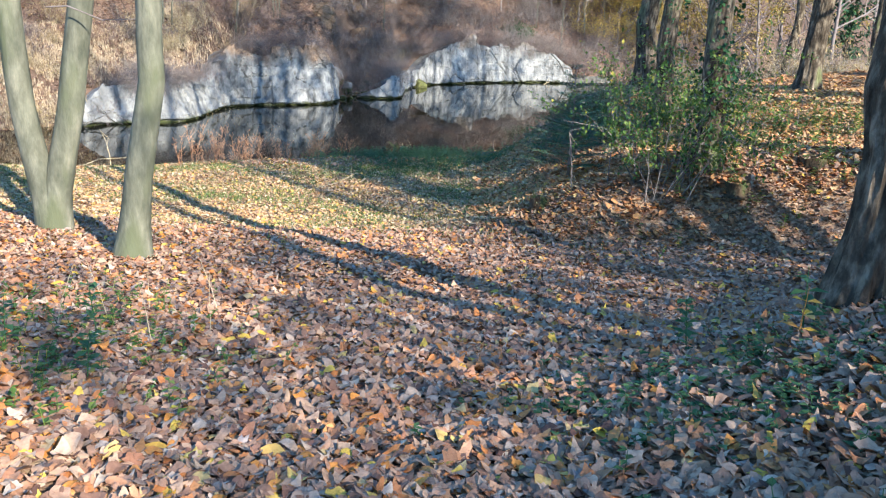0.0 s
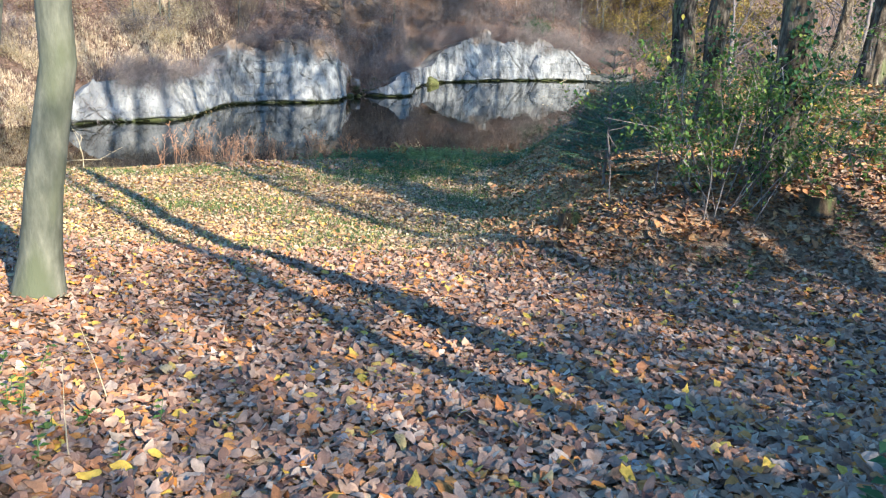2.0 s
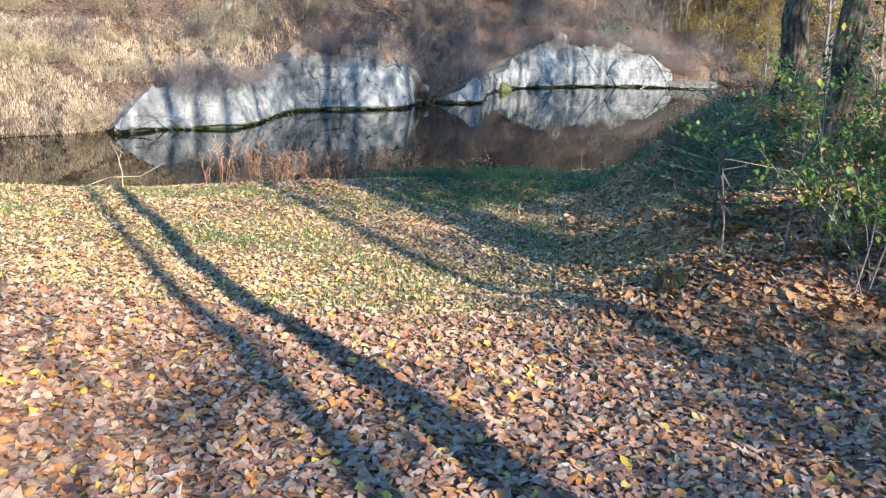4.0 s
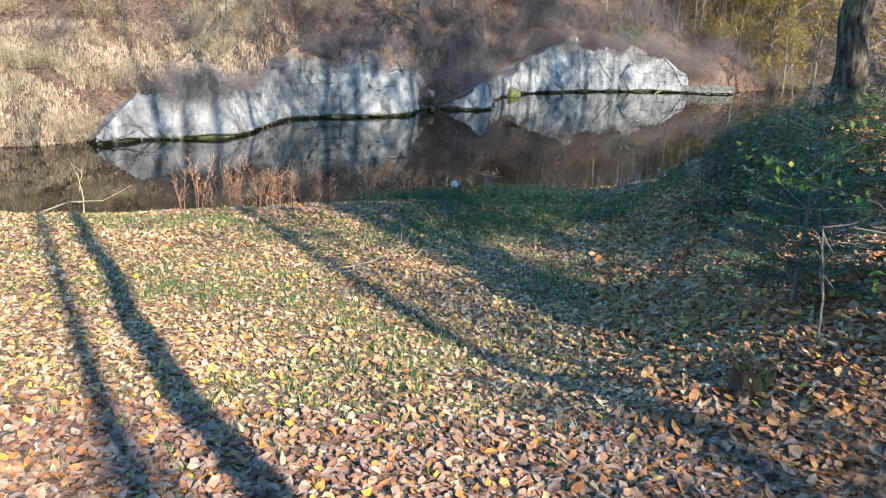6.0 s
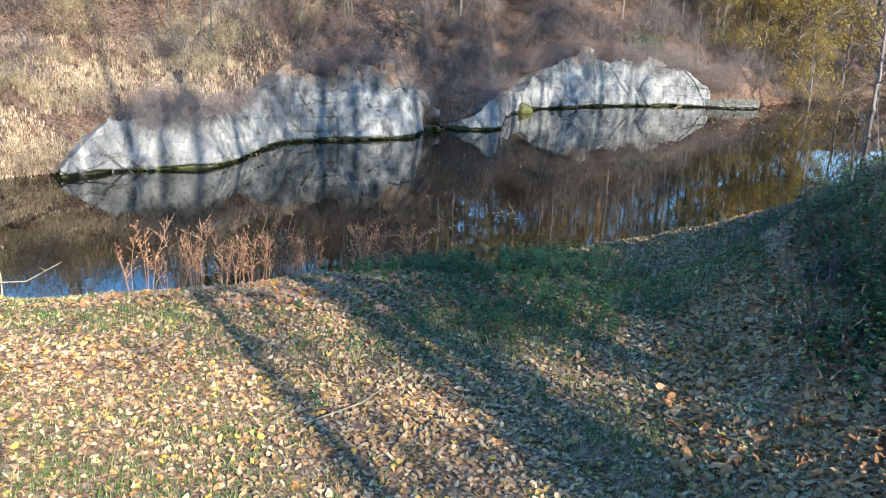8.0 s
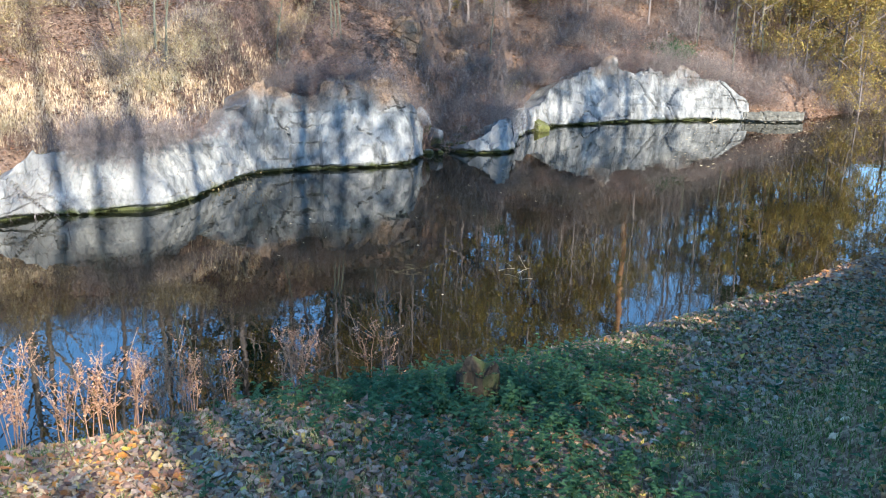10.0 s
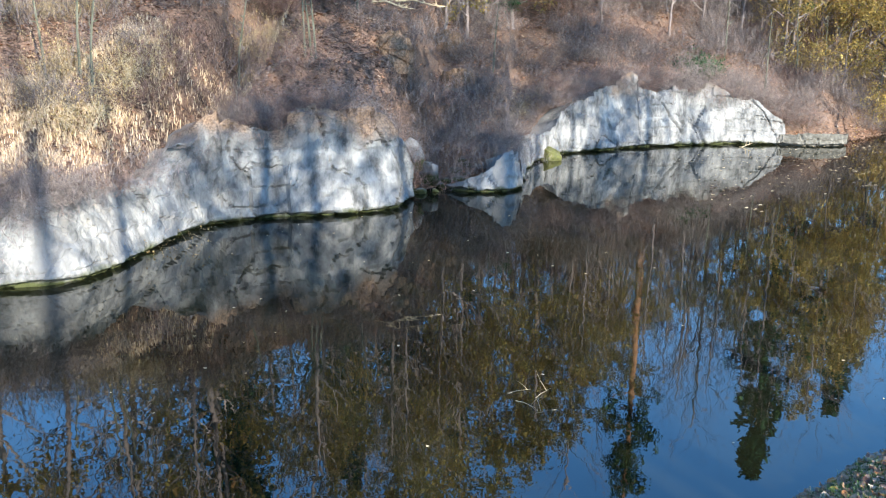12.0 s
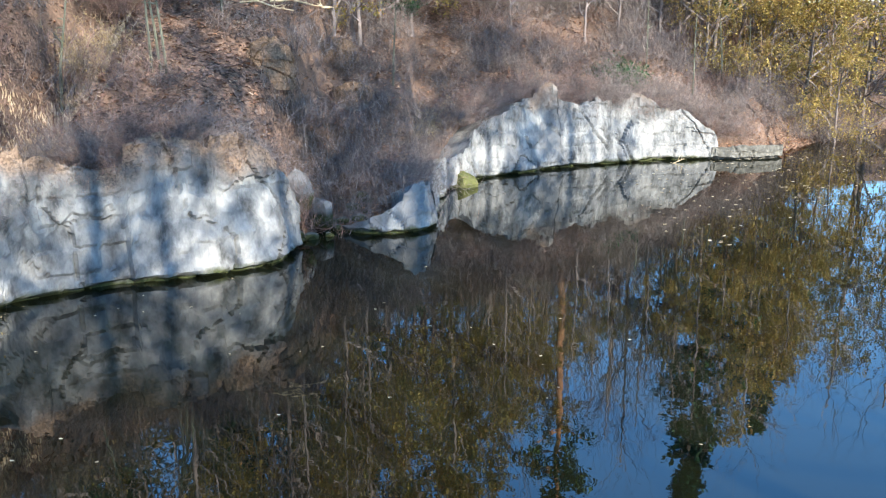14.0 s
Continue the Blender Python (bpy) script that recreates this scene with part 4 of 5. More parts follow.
for k in range(30):                                    # scrub along the crest above the tall cliff
    x = 0.5 + 13 * k / 29
    y = interp(x, FAR_SHORE) + rng.uniform(7, 13)
    copy_thing(scrub[(0, 2, 1)[k % 3]], Matrix.Translation(on(x, y)) @ pose(0, 0, 0, 0, 0, rng.uniform(0, 360)) @ Matrix.Scale(rng.uniform(1.5, 2.1), 4))

# green bushes and saplings beside the path
thicket("privet_bush", on(3.15, 9.95), 1.9, 1.0, 30, "loose green-leaved bush with thin bare stems", 301, M_TWIG, 5000, M_BUSH, 0.052, droop=0.8, thick=0.006)
thicket("privet_bush", on(4.5, 12.2), 1.3, 1.0, 24, "loose green-leaved bush with thin bare stems", 303, M_TWIG, 1700, M_BUSH, 0.055, droop=0.3, thick=0.008)


def spruce_sapling(at, height, width, seed):
    """A young spruce: whorls of flat sprays of short needles."""
    rng = random.Random(seed)
    root = thing("spruce_sapling", at, "young blue-green spruce beside the path", "tree")
    b, c = Build(), Build()
    b.tube([(0, 0, -0.1), (0.01, 0, height * 0.5), (0, 0.01, height)], [0.022, 0.014, 0.004], 6)
    for i in range(11):
        t = 0.12 + 0.84 * i / 10
        for k in range(6):
            a = 2 * math.pi * (k + rng.random()) / 6
            d = Vector((math.cos(a), math.sin(a), 0.12 + 0.3 * t)).normalized()
            ln = width * (1 - t) ** 0.75 * rng.uniform(0.75, 1.1) + 0.08
            p = Vector((0, 0, t * height))
            b.tube([p, p + d * ln], [0.005, 0.0015], 3)
            side = d.cross(UP).normalized()
            n = int(ln / 0.035)
            for j in range(1, n + 1):
                f = j / n
                for sgn in (-1, 1):
                    e = (d * 0.75 + side * sgn * 0.7).normalized()
                    q = p + d * (ln * f)
                    sl = 0.5 * ln * (1 - f) * rng.uniform(0.5, 1) + 0.035
                    m = max(1, int(sl / 0.03))
                    for u in range(m):
                        c.leaf(q + e * (sl * u / m), (e + rand_dir(rng) * 0.45).normalized(), UP, 0.05, 0.008)
    part("trunk", b.mesh("trunk", M_TWIG), root)
    part("crown", c.mesh("crown", M_YOUNG), root)
    return root


spruce_sapling(on(2.3, 11.55), 1.55, 0.78, 311)
for k, (x, y, g, green) in enumerate([(2.75, 13.3, 0.7, 350), (3.1, 14.3, 0.8, 500), (2.75, 15.2, 0.7, 700), (3.5, 15.3, 0.9, 700), (3.1, 16.4, 0.75, 900), (3.9, 16.6, 0.9, 700), (3.5, 17.6, 0.7, 900),
                                    (4.3, 18.2, 0.8, 600), (3.9, 19.0, 0.6, 500), (4.9, 19.6, 0.8, 400), (4.2, 13.4, 0.7, 300), (5.6, 20.8, 0.8, 400)]):
    tangle("bramble_bush", on(x, y), 0.72 * g, 0.5, 90, "dark tangled bramble with ivy leaves on the bank", 321 + k, M_RUSSET if k % 3 == 0 else M_TWIG, green // 2, M_IVY, 0.055, "brambles on the bank")
# bushes outside the view, added only to block sun from the path
for k, (x, y, h) in enumerate([(5.3, -2.4, 1.7), (8.3, -2.7, 4.6), (9.3, -2.4, 4.7), (9.9, -1.3, 4.7), (6.5, 0.1, 3.0), (6.46, -6.0, 6.3), (4.9, -2.7, 2.5), (5.6, -3.4, 2.8), (4.8, -3.2, 2.2), (6.9, -6.3, 5.5), (7.4, 2.9, 3.0), (6.7, 1.3, 2.9)]):
    thicket("hazel_bush", on(x, y), h, 0.8 if k in (0, 5, 9) else 1.2 if k > 5 else 1.5, 34, "unseen leafy bush added to shade the path", 331 + k, M_TWIG, 2200 if k in (5, 9) else 1200 if k < 5 or k > 9 else 420, M_GOLD, 0.12)


def ivy_on(tree, r, height, seed):
    """Ivy climbing a trunk, as a part of its tree."""
    rng = random.Random(seed)
    b = Build()
    for k in range(1300):
        z = height * rng.random() ** 1.2
        a = rng.uniform(0, 2 * math.pi)
        if noise.noise((math.cos(a) * 1.5, math.sin(a) * 1.5, z * 0.8 + seed)) < -0.05:
            continue
        o = Vector((math.cos(a), math.sin(a), 0))
        b.leaf(o * (r * (1 - 0.05 * z) + rng.uniform(0.01, 0.10)) + Vector((0.02 * z, 0, z)), (o + rand_dir(rng) * 0.8 - UP * 0.5).normalized(), o, 0.06, 0.026)
    tagged(part("ivy", b.mesh("ivy", M_IVY), tree, "dark green climbing ivy"), kind="stuff")


for ob in [o for o in scene.objects if o.name.startswith(("ivy_tree", "pine_tree")) and o.parent is None]:
    ivy_on(ob, 0.16, 5.0 if ob.name.startswith("ivy") else 2.6, 9)

# ---------------------------------------------------------------- fallen leaves, grass and herbs


def leaf_outlines():
    """Outlines of fallen leaves, each of 12 points round the middle: oval, pointed, oak-lobed, maple-lobed."""
    out = []
    for kind in range(6):
        row = []
        for k in range(12):
            a = 2 * math.pi * k / 12
            if kind < 3:
                r = 0.5 * (1 - 0.10 * kind * abs(math.sin(2 * a)))
                row.append((math.cos(a) * r * 1.12, math.sin(a) * r * (0.56 + 0.14 * kind)))
            elif kind < 5:
                r = 0.5 * (1.0 if k % 2 == 0 else 0.8 - 0.05 * (kind - 3))
                row.append((math.cos(a) * r * 1.15, math.sin(a) * r * (0.62 + 0.2 * (kind - 3))))
            else:
                r = 0.5 * (1.06 if k in (0, 2, 5, 7, 10) else 0.70)
                row.append((math.cos(a) * r, math.sin(a) * r * 1.02))
        out.append(row)
    return np.array(out)


def carpet(name, spots, size, mat, label, category, seed, curl=0.4, tilt=0.22, fine=True):
    """Many fallen leaves in one mesh: each a curled blade; the near ones with lobed outlines, the far ones simpler."""
    rng = np.random.RandomState(seed)
    n = len(spots)
    P = np.array([(x, y, land(x, y)) for x, y in spots])
    s = size * rng.uniform(0.55, 1.35, n)
    a = rng.uniform(0, 2 * math.pi, n)
    tx, ty = rng.normal(0, tilt, n), rng.normal(0, tilt, n)
    ring = leaf_outlines()[rng.choice(6, n, p=[0.24, 0.22, 0.18, 0.14, 0.13, 0.09])]
    if not fine:
        ring = ring[:, ::2]
    m = ring.shape[1]
    lx = np.zeros((n, m + 1))
    ly = np.zeros((n, m + 1))
    lx[:, :m] = ring[:, :, 0] * s[:, None] * (1 + 0.07 * rng.normal(size=(n, m)))
    ly[:, :m] = ring[:, :, 1] * (s * rng.uniform(0.8, 1.1, n))[:, None] * (1 + 0.07 * rng.normal(size=(n, m)))
    cup, roll = rng.uniform(-0.35, 1, n) * curl, rng.normal(0, 0.5, n) * curl
    lz = (cup[:, None] * ly ** 2 + roll[:, None] * lx ** 2) * (2.4 / s[:, None]) + 0.035 * s[:, None] * rng.normal(size=(n, m + 1))
    ca, sa = np.cos(a)[:, None], np.sin(a)[:, None]
    V = np.zeros((n, m + 1, 3))
    V[:, :, 0] = lx * ca - ly * sa
    V[:, :, 1] = lx * sa + ly * ca
    V[:, :, 2] = lz + V[:, :, 0] * tx[:, None] + V[:, :, 1] * ty[:, None]
    lift = np.maximum(0.006, -V[:, :, 2].min(1) * 0.7) + rng.uniform(0, 0.02, n)
    V += P[:, None, :]
    V[:, :, 2] += lift[:, None]
    F = np.array([(i, (i + 1) % m, m) for i in range(m)])
    faces = (F[None] + (np.arange(n) * (m + 1))[:, None, None]).reshape(-1, 3)
    me = bpy.data.meshes.new(name)
    me.vertices.add(n * (m + 1))
    me.vertices.foreach_set("co", V.reshape(-1))
    me.loops.add(len(faces) * 3)
    me.loops.foreach_set("vertex_index", faces.reshape(-1).astype(np.int32))
    me.polygons.add(len(faces))
    me.polygons.foreach_set("loop_start", np.arange(0, len(faces) * 3, 3, dtype=np.int32))
    me.polygons.foreach_set("loop_total", np.full(len(faces), 3, dtype=np.int32))
    me.materials.append(mat)
    me.update()
    return tagged(new(name, me), label, category, kind="stuff")


def green_share(x, y):
    """How much grass and herb grows at a place, 0 to 1."""
    g = 0.5 + 0.9 * noise.noise((x * 0.55, y * 0.55, 11)) + 0.4 * noise.noise((x * 1.9, y * 1.9, 4))
    lawn = min(1, max(0, (y - 8) / 4)) * (1 if x < 2 else max(0, 1 - (x - 2) / 2))
    bank = min(1, max(0, (y - 15.5) / 3.5)) * (1 if x > -1.5 else 0.45)
    return max(0.0, min(1.0, g * 0.75 * lawn + bank * (0.62 + 0.35 * g)))


rng = random.Random(29)
spots, blades = [], []
while len(spots) < 205000:
    y = 1.6 + 22.5 * rng.random() ** 1.3
    x = rng.uniform(-8.5, 9.5)
    if abs(x) > 2.2 + y * 0.62 or y > interp(x, NEAR_SHORE) - 0.05:
        continue
    if rng.random() < green_share(x, y) * 0.86:
        continue
    spots.append((x, y))
carpet("fallen_leaves", [p for p in spots if p[1] < 5.8], 0.062, M_LEAF, "thick carpet of brown and orange fallen leaves", "leaves", 5, 0.6, 0.24)
carpet("fallen_leaves", [p for p in spots if 5.8 <= p[1] < 10.5], 0.057, M_LEAF, "brown and orange fallen leaves over the flat path", "leaves", 18, 0.6, 0.26, fine=False)
carpet("fallen_leaves", [p for p in spots if p[1] >= 10.5], 0.050, M_LAWN_LEAF, "pale fallen leaves strewn through the grass towards the pond", "leaves", 8, 0.6, 0.26, fine=False)

rng = random.Random(30)
spots = []
while len(spots) < 24000:
    x, y = rng.uniform(4, 18), rng.uniform(11, 34)
    if y < interp(x, NEAR_SHORE) - 0.1 and x > 4 + max(0, 16 - y) * 0.5:
        spots.append((x, y))
carpet("wood_leaves", spots, 0.10, M_ORANGE_LEAF, "orange and brown leaves on the wooded slope", "leaves", 7, fine=False)

rng = random.Random(32)
spots = []
while len(spots) < 22000:
    x, y = rng.uniform(-5, 9), rng.uniform(17.5, 30)
    if interp(x, NEAR_SHORE) - 5 < y < interp(x, NEAR_SHORE) - 0.02:
        spots.append((x, y))
carpet("bank_leaves", spots, 0.072, M_LEAF, "brown leaves caught in the grass of the pond bank", "leaves", 9, 0.5, 0.3, fine=False)

rng = random.Random(33)
spots = []
while len(spots) < 15000:
    x, y = rng.uniform(1.0, 6.5), rng.uniform(9.2, 18)
    if x > interp(y, FOOT) - 0.3 and noise.noise((x * 0.8, y * 0.8, 21)) > -0.3:
        spots.append((x, y))
carpet("slope_leaves", spots, 0.075, M_ORANGE_LEAF, "orange-brown oak leaves at the foot of the slope", "leaves", 12, 0.5, 0.3, fine=False)

rng = random.Random(31)
spots = []
while len(spots) < 48000:
    x = rng.uniform(-18, 20)
    y = interp(x, FAR_SHORE) + 0.5 + 11 * rng.random() ** 1.3
    spots.append((x, y))
carpet("hillside_leaves", spots, 0.10, M_HILL_LEAF, "fallen leaves over the far hillside", "leaves", 6, fine=False)


def blades_of(name, count, place, height, width, mat, label, category, seed, lean=0.9):
    rng = random.Random(seed)
    v, f = [], []
    while len(f) < count * 2:
        at = place(rng)
        if at is None:
            continue
        x, y, n = at
        for _ in range(n):
            px, py = x + rng.gauss(0, 0.045), y + rng.gauss(0, 0.045)
            z = land(px, py) - 0.01
            h = height * rng.uniform(0.5, 1.3)
            a = rng.uniform(0, 2 * math.pi)
            lx, ly = math.cos(a) * h * lean * rng.random(), math.sin(a) * h * lean * rng.random()
            wx, wy = -math.sin(a) * width, math.cos(a) * width
            i = len(v)
            v += [(px - wx, py - wy, z), (px + wx, py + wy, z), (px + lx * 0.35 + wx * 0.7, py + ly * 0.35 + wy * 0.7, z + h * 0.6),
                  (px + lx * 0.35 - wx * 0.7, py + ly * 0.35 - wy * 0.7, z + h * 0.6), (px + lx, py + ly, z + h)]
            f += [(i, i + 1, i + 2, i + 3), (i + 3, i + 2, i + 4)]
    return tagged(new(name, mesh_of(name, v, f, mat)), label, category, kind="stuff")


def lawn_place(rng):
    x, y = rng.uniform(-8, 7), rng.uniform(7, 26)
    if y > interp(x, NEAR_SHORE) - 0.15 or x > interp(y, FOOT) + 0.9 or rng.random() > green_share(x, y) ** 1.3:
        return None
    return x, y, rng.randint(4, 9)


blades_of("grass", 140000, lawn_place, 0.06, 0.0042, M_GRASS, "short green and straw-coloured grass growing through the leaves", "grass", 41, 1.3)


def slope_place(rng):
    x = rng.uniform(-18, -7)
    y = interp(x, FAR_SHORE) + 0.6 + 6.5 * rng.random()
    return (x, y, rng.randint(4, 8)) if noise.noise((x * 0.5, y * 0.5, 3)) > -0.32 else None


blades_of("dry_grass", 40000, slope_place, 0.15, 0.012, M_TAN, "bleached dry grass on the sunny far slope", "grass", 43)


def herbs_of(name, spots, height, size, mat, label, category, seed, leaves=12):
    """Low broad-leaved herbs: stalks with pairs of leaves."""
    rng = random.Random(seed)
    b = Build()
    for x, y in spots:
        z = land(x, y)
        h = height * rng.uniform(0.4, 1.2)
        top = Vector((x + rng.gauss(0, 0.04), y + rng.gauss(0, 0.04), z + h))
        p = Vector((x, y, z - 0.02))
        b.tube([p, top], [0.0025, 0.0015], 3)
        for k in range(leaves):
            t = (k // 2 + 1) / (leaves / 2)
            a = rng.uniform(0, 2 * math.pi)
            d = Vector((math.cos(a), math.sin(a), rng.uniform(-0.25, 0.35))).normalized()
            ln = size * (1.15 - 0.5 * t) * rng.uniform(0.7, 1.2)
            b.leaf(p.lerp(top, t), d, UP, ln, ln * 0.32)
    return tagged(new(name, b.mesh(name, mat)), label, category, kind="stuff")


def scatter(n, cx, cy, rx, ry, seed):
    rng = random.Random(seed)
    out = []
    while len(out) < n:
        x, y = rng.gauss(cx, rx), rng.gauss(cy, ry)
        if y < interp(x, NEAR_SHORE) - 0.1:
            out.append((x, y))
    return out


herbs_of("nettles", scatter(480, -0.4, 20.5, 0.9, 0.5, 51) + scatter(120, 0.8, 21.6, 0.6, 0.5, 52) + scatter(330, 0.4, 18.9, 1.0, 1.2, 66), 0.24, 0.085, M_HERB, "low green nettles at the top of the bank", "herbs", 53)
herbs_of("ivy_cover", scatter(420, 3.9, 17.2, 0.6, 1.5, 54) + scatter(300, 3.2, 14.8, 0.4, 0.9, 56) + scatter(350, 5.5, 21.5, 1.0, 1.6, 57), 0.38, 0.085, M_IVY, "dark ivy and bramble over the bank", "ivy", 55)
herbs_of("herbs", scatter(190, 1.4, 3.1, 0.42, 0.45, 58), 0.08, 0.055, M_HERB, "small green herbs among the leaves", "herbs", 61, 8)
herbs_of("bramble", scatter(260, 6.0, 13.2, 1.2, 1.3, 62) + scatter(110, 4.5, 10.5, 0.8, 1.0, 63), 0.3, 0.07, M_BUSH, "sprawling green bramble on the slope", "bramble", 64)
herbs_of("sunlit_herbs", scatter(110, -1.75, 3.9, 0.45, 0.6, 59) + scatter(70, -2.1, 5.0, 0.5, 0.6, 60), 0.12, 0.055, M_BUSH, "yellow-green herbs among the leaves at the path", "herbs", 65, 8)

# ---------------------------------------------------------------- smaller things of the near bank


def stump(at, r, h, seed, label):
    rng = random.Random(seed)
    root = thing("tree_stump", at, label, "stump")
    v, f = [], []
    n, rows = 28, 12
    for j in range(rows + 1):
        t = j / rows
        for k in range(n):
            a = 2 * math.pi * k / n
            rr = r * (1 + 0.55 * math.exp(-t * 5)) * (1 + 0.16 * noise.noise((math.cos(a) * 2.5 + seed, math.sin(a) * 2.5, t * 1.2)) + 0.07 * noise.noise((math.cos(a) * 8, math.sin(a) * 8, t * 3)))
            top = 1 + 0.35 * noise.noise((math.cos(a) * 1.6, math.sin(a) * 1.6, seed))
            v.append((math.cos(a) * rr, math.sin(a) * rr, -0.1 + (h * top + 0.1) * t))
    c = len(v)
    for q, (s, dz) in enumerate([(0.72, -0.03), (0.35, -0.09)]):
        for k in range(n):
            x, y, z = v[rows * n + k]
            v.append((x * s, y * s, z + dz * (1 + 0.5 * rng.random())))
    v.append((0, 0, h * 0.6))
    for j in range(rows + 2):
        for k in range(n):
            f.append((j * n + k, j * n + (k + 1) % n, (j + 1) * n + (k + 1) % n, (j + 1) * n + k))
    for k in range(n):
        f.append(((rows + 2) * n + k, (rows + 2) * n + (k + 1) % n, len(v) - 1))
    part("stub", mesh_of("stub", v, f, M_WOOD), root)
    b = Build()
    for k in range(60):
        a = rng.uniform(0, 2 * math.pi)
        p = Vector((math.cos(a) * r * rng.uniform(0.5, 1.05), math.sin(a) * r * rng.uniform(0.5, 1.05), h * rng.uniform(0.5, 1.0)))
        b.leaf(p, (rand_dir(rng) + UP * 0.4).normalized(), UP, 0.035, 0.008)
    tagged(part("moss", b.mesh("moss", M_GRASS), root, "tufts of green moss"), kind="stuff")
    return root


stump(on(1.75, 10.5), 0.12, 0.13, 3, "low mossy tree stump among fallen leaves")
# the next two dark stubs stand in for shaded hollows under the bank
stump(on(3.92, 9.62), 0.13, 0.07, 4, "low dark stub standing in for a shaded hollow under the bank")
stump(on(4.85, 9.75), 0.15, 0.08, 6, "low dark stub standing in for a shaded hollow under the bank")
stump(on(-0.28, 20.4), 0.2, 0.34, 8, "weathered grey stump at the top of the bank")


def stalk(name, pts, r, mat, label, category="stalk", group="", twigs=0, seed=0):
    rng = random.Random(seed)
    base = Vector(pts[0])
    root = thing(name, base, label, category, group)
    b = Build()
    pts = [Vector(p) - base for p in pts]
    b.tube(pts, [r * (1 - 0.7 * i / (len(pts) - 1)) for i in range(len(pts))], 5)
    part("stem", b.mesh("stem", mat), root)
    for k in range(twigs):
        i = rng.randint(1, len(pts) - 2)
        q = pts[i].lerp(pts[i + 1], rng.random())
        c = Build()
        e = (rand_dir(rng) + UP * 0.6).normalized() * rng.uniform(0.12, 0.3)
        c.tube([q, q + e * 0.5 + rand_dir(rng) * 0.02, q + e], [r * 0.5, r * 0.4, r * 0.15], 4)
        part("side_twig", c.mesh("side_twig", mat), root)
    return root


def dock_plant(at, height, seed, mat, spread=0.12):
    """A dead dock: upright branching stalks with crumpled seed heads."""
    rng = random.Random(seed)
    root = thing("dead_dock", at, "dead russet dock stalks with dry seed heads on the bank", "weed", "dead docks on the bank")
    b, c = Build(), Build()
    for k in range(3):
        a = rng.uniform(0, 2 * math.pi)
        o = Vector((math.cos(a), math.sin(a), 0)) * spread * rng.random()
        h = height * rng.uniform(0.6, 1.05)
        top = o * 2.2 + UP * h + rand_dir(rng) * 0.06
        mid = o + UP * h * 0.5 + rand_dir(rng) * 0.02
        b.tube([o * 0.3 - UP * 0.05, mid, top], [0.005, 0.004, 0.0018], 4)
        for j in range(11):
            q = mid.lerp(top, rng.uniform(-0.3, 1))
            e = (rand_dir(rng) * 0.7 + UP * 0.8).normalized() * rng.uniform(0.08, 0.26)
            b.tube([q, q + e], [0.003, 0.0012], 3)
            for u in range(4):
                c.leaf(q + e * rng.uniform(0.25, 1.05), rand_dir(rng), UP, 0.03, 0.011)
    tagged(part("brushwood", b.mesh("brushwood", mat), root), kind="stuff")
    tagged(part("seed_fluff", c.mesh("seed_fluff", mat), root), kind="stuff")
    return root


def brow(x, back):
    return on(x, interp(x, NEAR_SHORE) - back)


docks = [dock_plant(brow(-4.15, 1.0), 1.0, 601, M_DRY), dock_plant(brow(-3.7, 1.0), 0.8, 602, M_DRY), dock_plant(brow(-2.1, 1.2), 0.75, 603, M_DRY)]
rng = random.Random(61)
for k, x in enumerate([-4.35, -4.05, -3.9, -3.45, -3.3, -3.2, -3.05, -2.85, -2.3, -2.2, -1.95, -1.3, -4.6, -3.55, -2.75, -3.8, -3.1, -4.25, -4.9, -1.5, -4.45, -3.6, -2.95, -2.1, -4.15, -3.35]):
    copy_thing(docks[k % 3], Matrix.Translation(brow(x, rng.uniform(0.75, 1.25))) @ pose(0, 0, 0, rng.uniform(-6, 6), rng.uniform(-6, 6), rng.uniform(0, 360)) @ Matrix.Scale(rng.uniform(0.75, 1.1), 4))

z0 = land(-6.2, 18.1)
stalk("bramble_cane", [(-6.2, 18.1, z0 - 0.05), (-6.22, 18.15, z0 + 0.3), (-6.3, 18.2, z0 + 0.6), (-6.42, 18.2, z0 + 0.85)], 0.009, M_STRAW, "bare pale cane standing on the bank", "cane", twigs=4, seed=1)
z0 = land(-6.6, 17.9)
stalk("bramble_cane", [(-6.9, 17.9, z0), (-6.4, 18.05, z0 + 0.2), (-5.9, 18.15, z0 + 0.22), (-5.5, 18.3, z0 + 0.45)], 0.008, M_STRAW, "pale cane arching along the bank", "cane", twigs=3, seed=2)
z0 = land(-4.9, 18.9)
stalk("bramble_cane", [(-5.2, 18.7, z0 - 0.05), (-4.9, 18.85, z0 + 0.12), (-4.4, 19.0, z0 + 0.14), (-4.1, 19.05, z0 + 0.05)], 0.010, M_STRAW, "pale cane arching along the bank", "cane", twigs=2, seed=3)
z0 = land(-1.42, 15.5)
stalk("dry_stalk", [(-1.42, 15.5, z0 - 0.05), (-1.41, 15.5, z0 + 0.2), (-1.38, 15.52, z0 + 0.42)], 0.006, M_STRAW, "single dry stalk standing in the grass", twigs=2, seed=4)
z0 = land(-1.0, 15.2)
stalk("fallen_stick", [(-1.6, 14.6, land(-1.6, 14.6) + 0.03), (-1.2, 14.95, land(-1.2, 14.95) + 0.08), (-0.85, 15.4, land(-0.85, 15.4) + 0.2)], 0.008, M_STRAW, "thin pale stick lying in the grass", "stick", twigs=2, seed=5)
